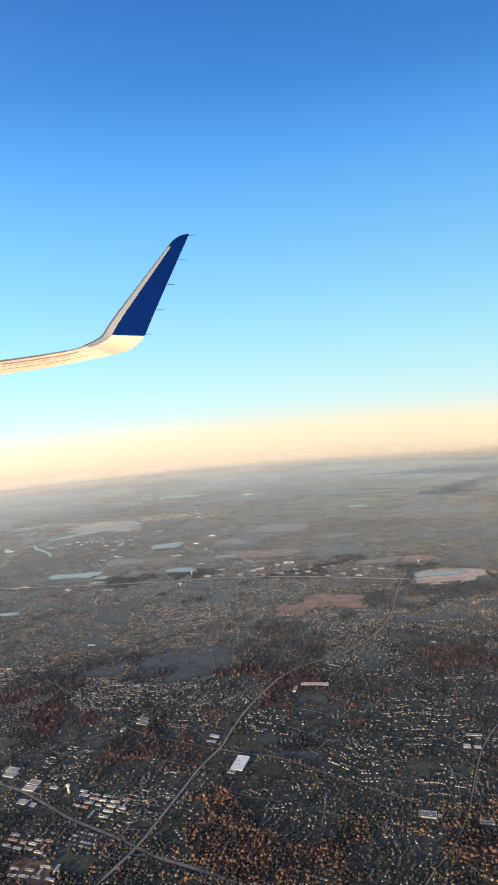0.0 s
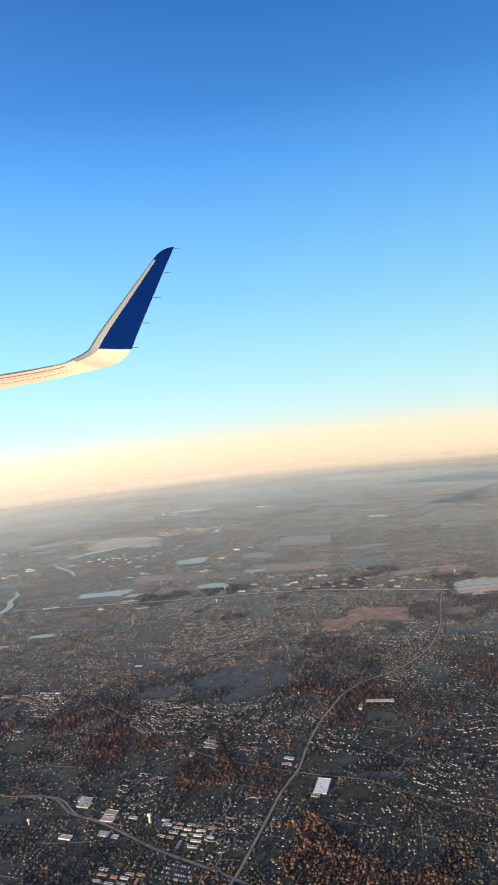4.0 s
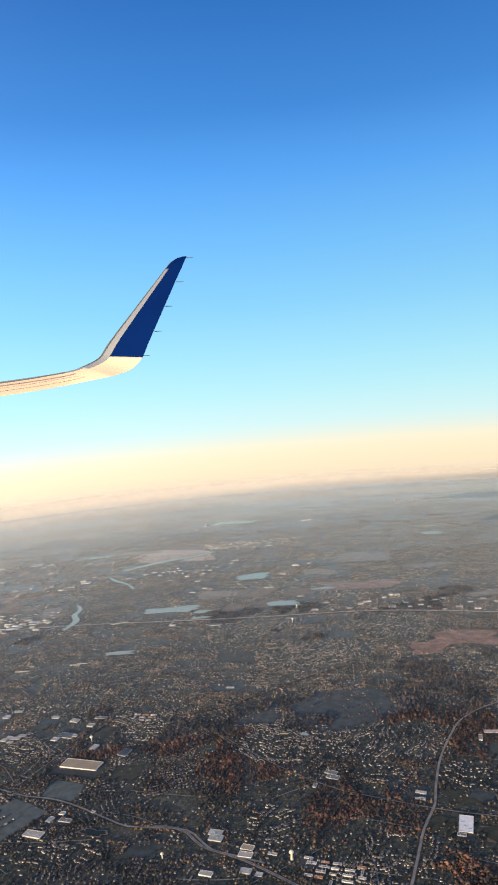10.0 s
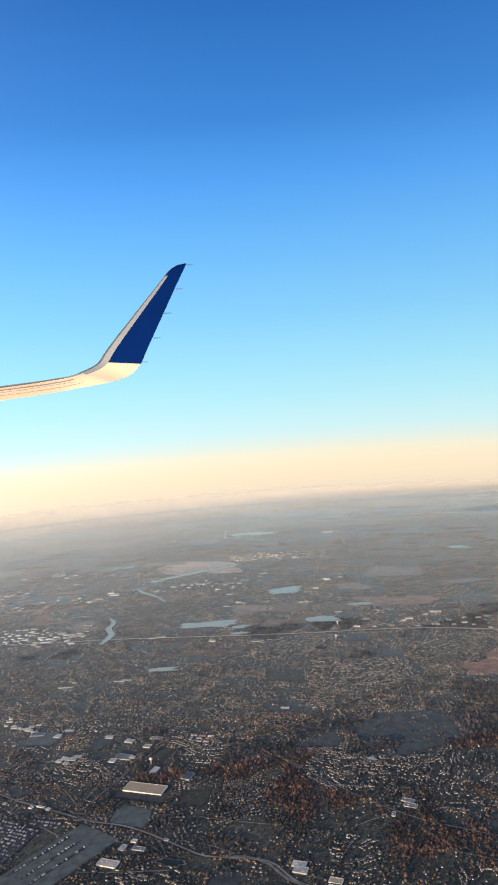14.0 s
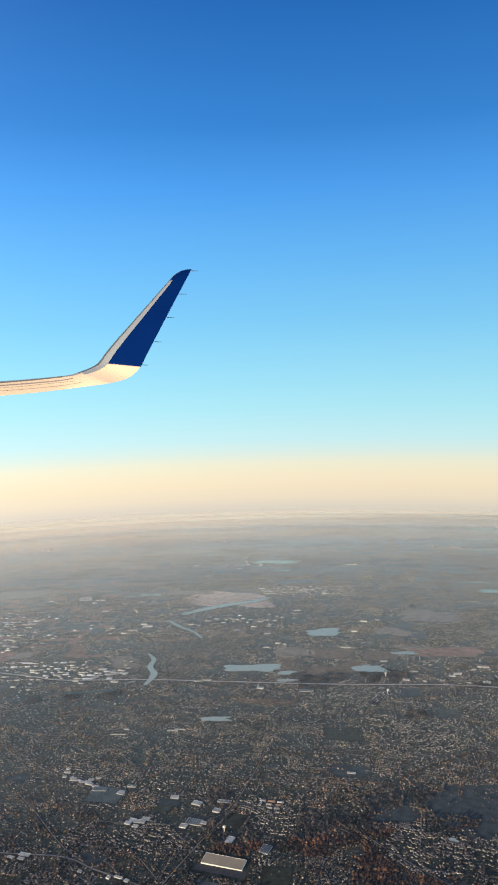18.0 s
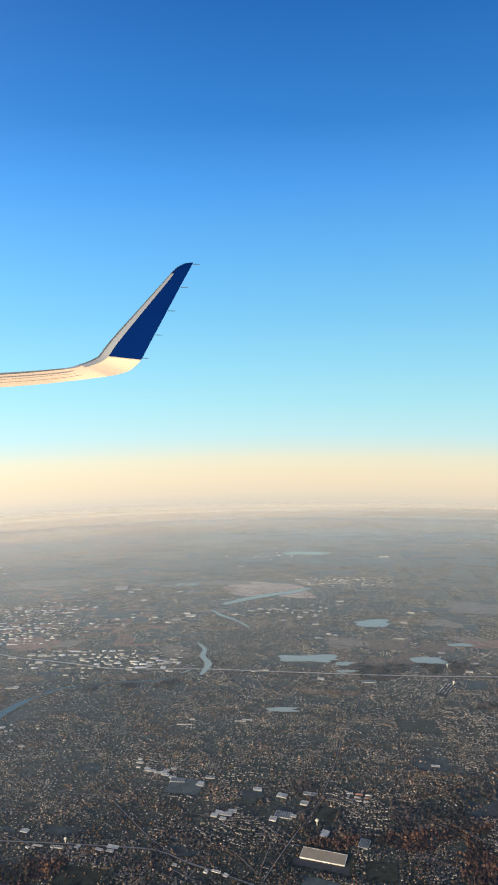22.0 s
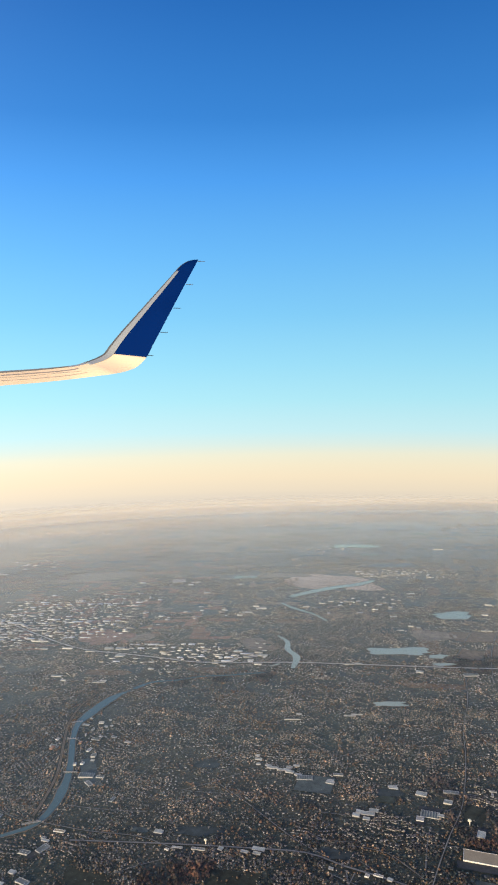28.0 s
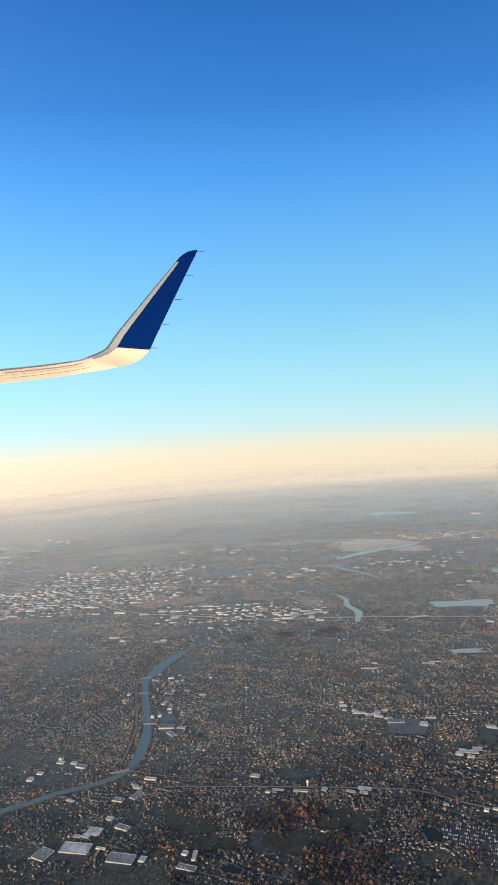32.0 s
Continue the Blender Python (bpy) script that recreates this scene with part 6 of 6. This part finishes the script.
def autumn_tree(label, tint, seed):
    """A tapered trunk with limbs under a crown of many uneven clumps."""
    q = random.Random(seed)
    ob = new("tree")
    tagged(ob, label, "tree", "single trees by the highways")
    bm = bmesh.new()
    bmesh.ops.create_cone(bm, cap_ends=True, segments=6, radius1=0.5 * M, radius2=0.22 * M, depth=5 * M, matrix=pose(0, 0, 2.2 * M))
    for k in range(4):
        bmesh.ops.create_cone(bm, cap_ends=True, segments=4, radius1=0.2 * M, radius2=0.06 * M, depth=4.5 * M,
                              matrix=pose(0, 0, 4.2 * M, 0, 0, 90 * k + q.uniform(-20, 20)) @ pose(0, 0, 0, 0, q.uniform(35, 55), 0) @ pose(0, 0, 2.0 * M))
    part("trunk", bm, BARK, ob, "grey-brown trunk and limbs")
    bm = bmesh.new()
    for k in range(11):
        a, d, s = q.uniform(0, 6.28), q.uniform(0.3, 3.6), q.uniform(1.5, 2.8)
        made = bmesh.ops.create_icosphere(bm, subdivisions=1, radius=s * M, matrix=pose(d * M * math.cos(a), d * M * math.sin(a), (5.0 + q.uniform(0, 5.0) - 0.5 * d) * M))
        for v in made["verts"]:
            v.co += Vector((q.gauss(0, 0.4), q.gauss(0, 0.4), q.gauss(0, 0.35))) * M
    part("crown", bm, tint, ob)
    return ob


TREE_KINDS = [("golden autumn tree with an uneven crown beside a road", plain("gold_crown", (0.20, 0.145, 0.08), 0.8, 0, 30.0, 0.4)),
              ("russet autumn tree with a broad crown among houses", plain("russet_crown", (0.13, 0.07, 0.05), 0.8, 0, 30.0, 0.4)),
              ("olive green tree with a dense crown among houses", plain("olive_crown", (0.055, 0.065, 0.045), 0.8, 0, 30.0, 0.4)),
              ("pale brown half-bare autumn tree on a lawn", plain("brown_crown", (0.115, 0.095, 0.065), 0.8, 0, 30.0, 0.4))]
first_trees = [autumn_tree(label, tint, 900 + k) for k, (label, tint) in enumerate(TREE_KINDS)]
sx, sy = scatter(2600, -34, 12, 32, 46)
ok = np.isin(use_at(sx, sy), (0, 7)) & in_view(sx, sy) & (fractal(sx, sy, 1.4, 801) > 0.5)
for k, (x, y) in enumerate(list(zip(sx[ok], sy[ok]))[:290]):
    m = pose(x, y, gz(x, y), 0, 0, RNG.uniform(0, 360)) @ Matrix.Scale(RNG.uniform(0.7, 1.25), 4)
    if k < 4:
        first_trees[k].matrix_world = m
    else:
        copy_thing(first_trees[RNG.randint(0, 4)], m)

# ---- the far plain: fields that also stand for haze, tree belts and bright roofs in clusters ----
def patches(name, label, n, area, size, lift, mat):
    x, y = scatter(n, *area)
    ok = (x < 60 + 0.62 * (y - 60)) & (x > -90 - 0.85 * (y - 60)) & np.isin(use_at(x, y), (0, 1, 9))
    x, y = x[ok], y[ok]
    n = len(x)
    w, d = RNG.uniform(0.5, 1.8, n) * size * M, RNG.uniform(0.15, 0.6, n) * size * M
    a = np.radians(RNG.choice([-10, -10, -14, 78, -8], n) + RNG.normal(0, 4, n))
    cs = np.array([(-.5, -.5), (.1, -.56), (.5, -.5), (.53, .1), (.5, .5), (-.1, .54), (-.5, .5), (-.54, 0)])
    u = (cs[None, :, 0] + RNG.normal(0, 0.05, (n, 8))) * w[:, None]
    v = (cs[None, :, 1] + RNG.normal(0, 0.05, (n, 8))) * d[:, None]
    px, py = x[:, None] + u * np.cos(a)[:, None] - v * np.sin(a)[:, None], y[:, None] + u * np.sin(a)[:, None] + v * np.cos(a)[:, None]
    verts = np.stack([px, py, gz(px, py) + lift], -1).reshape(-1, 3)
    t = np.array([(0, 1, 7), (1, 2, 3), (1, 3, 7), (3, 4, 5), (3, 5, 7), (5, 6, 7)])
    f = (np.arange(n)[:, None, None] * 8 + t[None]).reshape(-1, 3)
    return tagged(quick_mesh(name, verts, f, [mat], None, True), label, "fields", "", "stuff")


# tan, pink and stubble plots are fields, spread to give haze brightness too
patches("tan_plots", "pale tan plots that lighten the far plain for haze", 900, (-420, 320, 120, 470), 420, 0.022, TONES["tan"])
patches("pink_plots", "pinkish bare plots that also stand for haze on the far plain", 2200, (-330, -50, 112, 300), 270, 0.025, TONES["red"])
patches("haze_stubble_plots", "pale stubble plots that also stand for haze on the plain", 2600, (-330, -40, 124, 300), 170, 0.028, TONES["tan"])
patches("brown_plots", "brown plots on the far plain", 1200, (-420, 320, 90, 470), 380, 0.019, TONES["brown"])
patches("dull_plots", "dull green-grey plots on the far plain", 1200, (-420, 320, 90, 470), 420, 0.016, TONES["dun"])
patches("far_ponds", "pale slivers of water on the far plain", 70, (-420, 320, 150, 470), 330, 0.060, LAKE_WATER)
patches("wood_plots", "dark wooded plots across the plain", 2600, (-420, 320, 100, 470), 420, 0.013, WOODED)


def far_roofs(n):
    cx, cy = scatter(260, -420, 320, 120, 430)
    k = RNG.randint(0, 260, n)
    x, y = cx[k] + RNG.normal(0, 5, n), cy[k] + RNG.normal(0, 3, n)
    ok = np.isin(use_at(x, y), (0, 1, 2, 9)) & (x < 60 + 0.62 * (y - 60)) & (x > -90 - 0.85 * (y - 60))
    x, y = x[ok], y[ok]
    n = len(x)
    p = np.array([(-.5, -.5, 0), (.5, -.5, 0), (.5, .5, 0), (-.5, .5, 0), (-.5, -.5, 1), (.5, -.5, 1), (.5, .5, 1), (-.5, .5, 1)])[None] * np.stack(
        [RNG.uniform(18, 95, n) * M, RNG.uniform(14, 40, n) * M, RNG.uniform(6, 12, n) * M], -1)[:, None]
    a = np.radians(-10 + RNG.normal(0, 6, n))[:, None]
    v = np.stack([x[:, None] + p[..., 0] * np.cos(a) - p[..., 1] * np.sin(a), y[:, None] + p[..., 0] * np.sin(a) + p[..., 1] * np.cos(a), gz(x, y)[:, None] + p[..., 2]], -1)
    t = np.array([(4, 5, 6, 7), (0, 1, 5, 4), (1, 2, 6, 5), (2, 3, 7, 6), (3, 0, 4, 7)])
    f = (np.arange(n)[:, None, None] * 8 + t[None]).reshape(-1, 4)
    return tagged(quick_mesh("far_roofs", v.reshape(-1, 3), f, [BRIGHT]), "clusters of pale far-off sheds and roofs", "buildings", "", "stuff")


far_roofs(7000)

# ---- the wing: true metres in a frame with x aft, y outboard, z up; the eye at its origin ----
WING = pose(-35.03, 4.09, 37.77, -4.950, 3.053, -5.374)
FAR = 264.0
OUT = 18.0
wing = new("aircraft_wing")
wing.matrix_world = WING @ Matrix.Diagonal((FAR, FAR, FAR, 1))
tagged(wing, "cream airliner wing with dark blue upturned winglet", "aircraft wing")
WHITE = plain("cream_white_aircraft_paint", (0.80, 0.615, 0.435), 0.4, 0, 0.0006, 0.03, 0.0008)
BLUE = plain("dark_blue_aircraft_paint", (0.0003, 0.0145, 0.105), 0.5, 0, 0.0006, 0.03, 0.0008)
BLUE.node_tree.nodes["Principled BSDF"].inputs["Specular IOR Level"].default_value = 0.2
METAL = plain("bare_grey_leading_edge", (0.34, 0.36, 0.385), 0.45, 0.3, 0.0006, 0.05, 0.0008)
SEAM = plain("dark_panel_seam", (0.075, 0.082, 0.095), 0.7, 0, 0.002, 0.05, 0.01)
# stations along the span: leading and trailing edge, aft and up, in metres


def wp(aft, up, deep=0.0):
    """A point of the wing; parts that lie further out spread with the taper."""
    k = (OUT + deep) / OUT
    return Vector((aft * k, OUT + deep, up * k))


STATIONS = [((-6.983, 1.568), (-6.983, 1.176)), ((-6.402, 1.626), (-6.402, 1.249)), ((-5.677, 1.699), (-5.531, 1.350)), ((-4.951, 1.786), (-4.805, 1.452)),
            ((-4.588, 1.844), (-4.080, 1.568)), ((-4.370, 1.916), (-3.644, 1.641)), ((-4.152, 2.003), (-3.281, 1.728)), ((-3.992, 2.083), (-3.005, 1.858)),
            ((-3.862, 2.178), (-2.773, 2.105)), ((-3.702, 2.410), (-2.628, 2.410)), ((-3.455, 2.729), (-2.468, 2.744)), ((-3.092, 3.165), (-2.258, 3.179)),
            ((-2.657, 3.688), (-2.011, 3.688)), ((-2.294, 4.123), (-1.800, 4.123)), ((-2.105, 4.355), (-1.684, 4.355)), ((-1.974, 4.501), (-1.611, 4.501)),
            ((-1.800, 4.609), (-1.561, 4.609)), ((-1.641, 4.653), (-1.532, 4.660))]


def skin(lo, hi, from_s, to_s, lift, fine=5):
    """A closed strip of the aerofoil between two fractions of the chord, over a run of stations."""
    bm = bmesh.new()
    st = []
    for i in range(from_s, to_s):
        for k in range(fine):
            st.append(i + k / fine)
    st.append(to_s)
    rows = []

    def catmull(i, which):
        j = min(int(i), len(STATIONS) - 2)
        t = i - j
        g = lambda n: Vector(STATIONS[max(0, min(len(STATIONS) - 1, n))][which])
        a, b, c, d = g(j - 1), g(j), g(j + 1), g(j + 2)
        return 0.5 * (2 * b + (c - a) * t + (2 * a - 5 * b + 4 * c - d) * t * t + (3 * b - a - 3 * c + d) * t ** 3)

    for i in st:
        le, te = catmull(i, 0), catmull(i, 1)
        chord = (wp(*te) - wp(*le)).length
        front, backs = [], []
        for c in [lo + (hi - lo) * q for q in (0, 0.012, 0.05, 0.15, 0.35, 0.6, 0.82, 0.97, 0.992, 1)]:
            q = le.lerp(te, c)
            deep = 0.55 - 0.9 * c * min(1.0, chord / 0.8)
            thick = 0.11 * min(1.0, chord / 0.7) * (2.6 * math.sqrt(c + 0.001) - 1.9 * c - 0.7 * c * c * c) * 0.5
            front.append(wp(q.x, q.y, deep - thick - lift))
            backs.append(wp(q.x, q.y, deep + thick + 0.012))
        rows.append([bm.verts.new(v) for v in front + backs[::-1]])
    n = len(rows[0])
    for a, b in zip(rows[:-1], rows[1:]):
        for k in range(n):
            bm.faces.new((a[k], a[(k + 1) % n], b[(k + 1) % n], b[k]))
    bm.faces.new(rows[0][::-1])
    bm.faces.new(rows[-1])
    bmesh.ops.recalc_face_normals(bm, faces=bm.faces)
    for f in bm.faces:
        f.smooth = len(f.verts) == 4
    return bm


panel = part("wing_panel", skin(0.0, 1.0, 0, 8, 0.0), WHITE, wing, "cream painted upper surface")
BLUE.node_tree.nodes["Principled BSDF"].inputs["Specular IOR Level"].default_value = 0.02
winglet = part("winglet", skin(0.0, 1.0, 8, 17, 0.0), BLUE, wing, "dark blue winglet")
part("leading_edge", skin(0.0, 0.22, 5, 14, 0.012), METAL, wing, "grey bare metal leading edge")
part("edge_line", skin(0.0, 0.045, 5, 16, 0.020), SEAM, winglet, "thin dark line along the front edge")
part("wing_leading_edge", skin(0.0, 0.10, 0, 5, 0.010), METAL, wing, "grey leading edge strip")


def strip(pts, wide, deep):
    bm = bmesh.new()
    rows = []
    for aft, up in pts:
        rows.append([bm.verts.new(wp(aft, up + s * wide / 2, deep + e)) for s, e in ((-1, 0), (1, 0), (1, 0.03), (-1, 0.03))])
    for a, b in zip(rows[:-1], rows[1:]):
        for k in range(4):
            bm.faces.new((a[k], a[(k + 1) % 4], b[(k + 1) % 4], b[k]))
    bm.faces.new(rows[0][::-1])
    bm.faces.new(rows[-1])
    return bm


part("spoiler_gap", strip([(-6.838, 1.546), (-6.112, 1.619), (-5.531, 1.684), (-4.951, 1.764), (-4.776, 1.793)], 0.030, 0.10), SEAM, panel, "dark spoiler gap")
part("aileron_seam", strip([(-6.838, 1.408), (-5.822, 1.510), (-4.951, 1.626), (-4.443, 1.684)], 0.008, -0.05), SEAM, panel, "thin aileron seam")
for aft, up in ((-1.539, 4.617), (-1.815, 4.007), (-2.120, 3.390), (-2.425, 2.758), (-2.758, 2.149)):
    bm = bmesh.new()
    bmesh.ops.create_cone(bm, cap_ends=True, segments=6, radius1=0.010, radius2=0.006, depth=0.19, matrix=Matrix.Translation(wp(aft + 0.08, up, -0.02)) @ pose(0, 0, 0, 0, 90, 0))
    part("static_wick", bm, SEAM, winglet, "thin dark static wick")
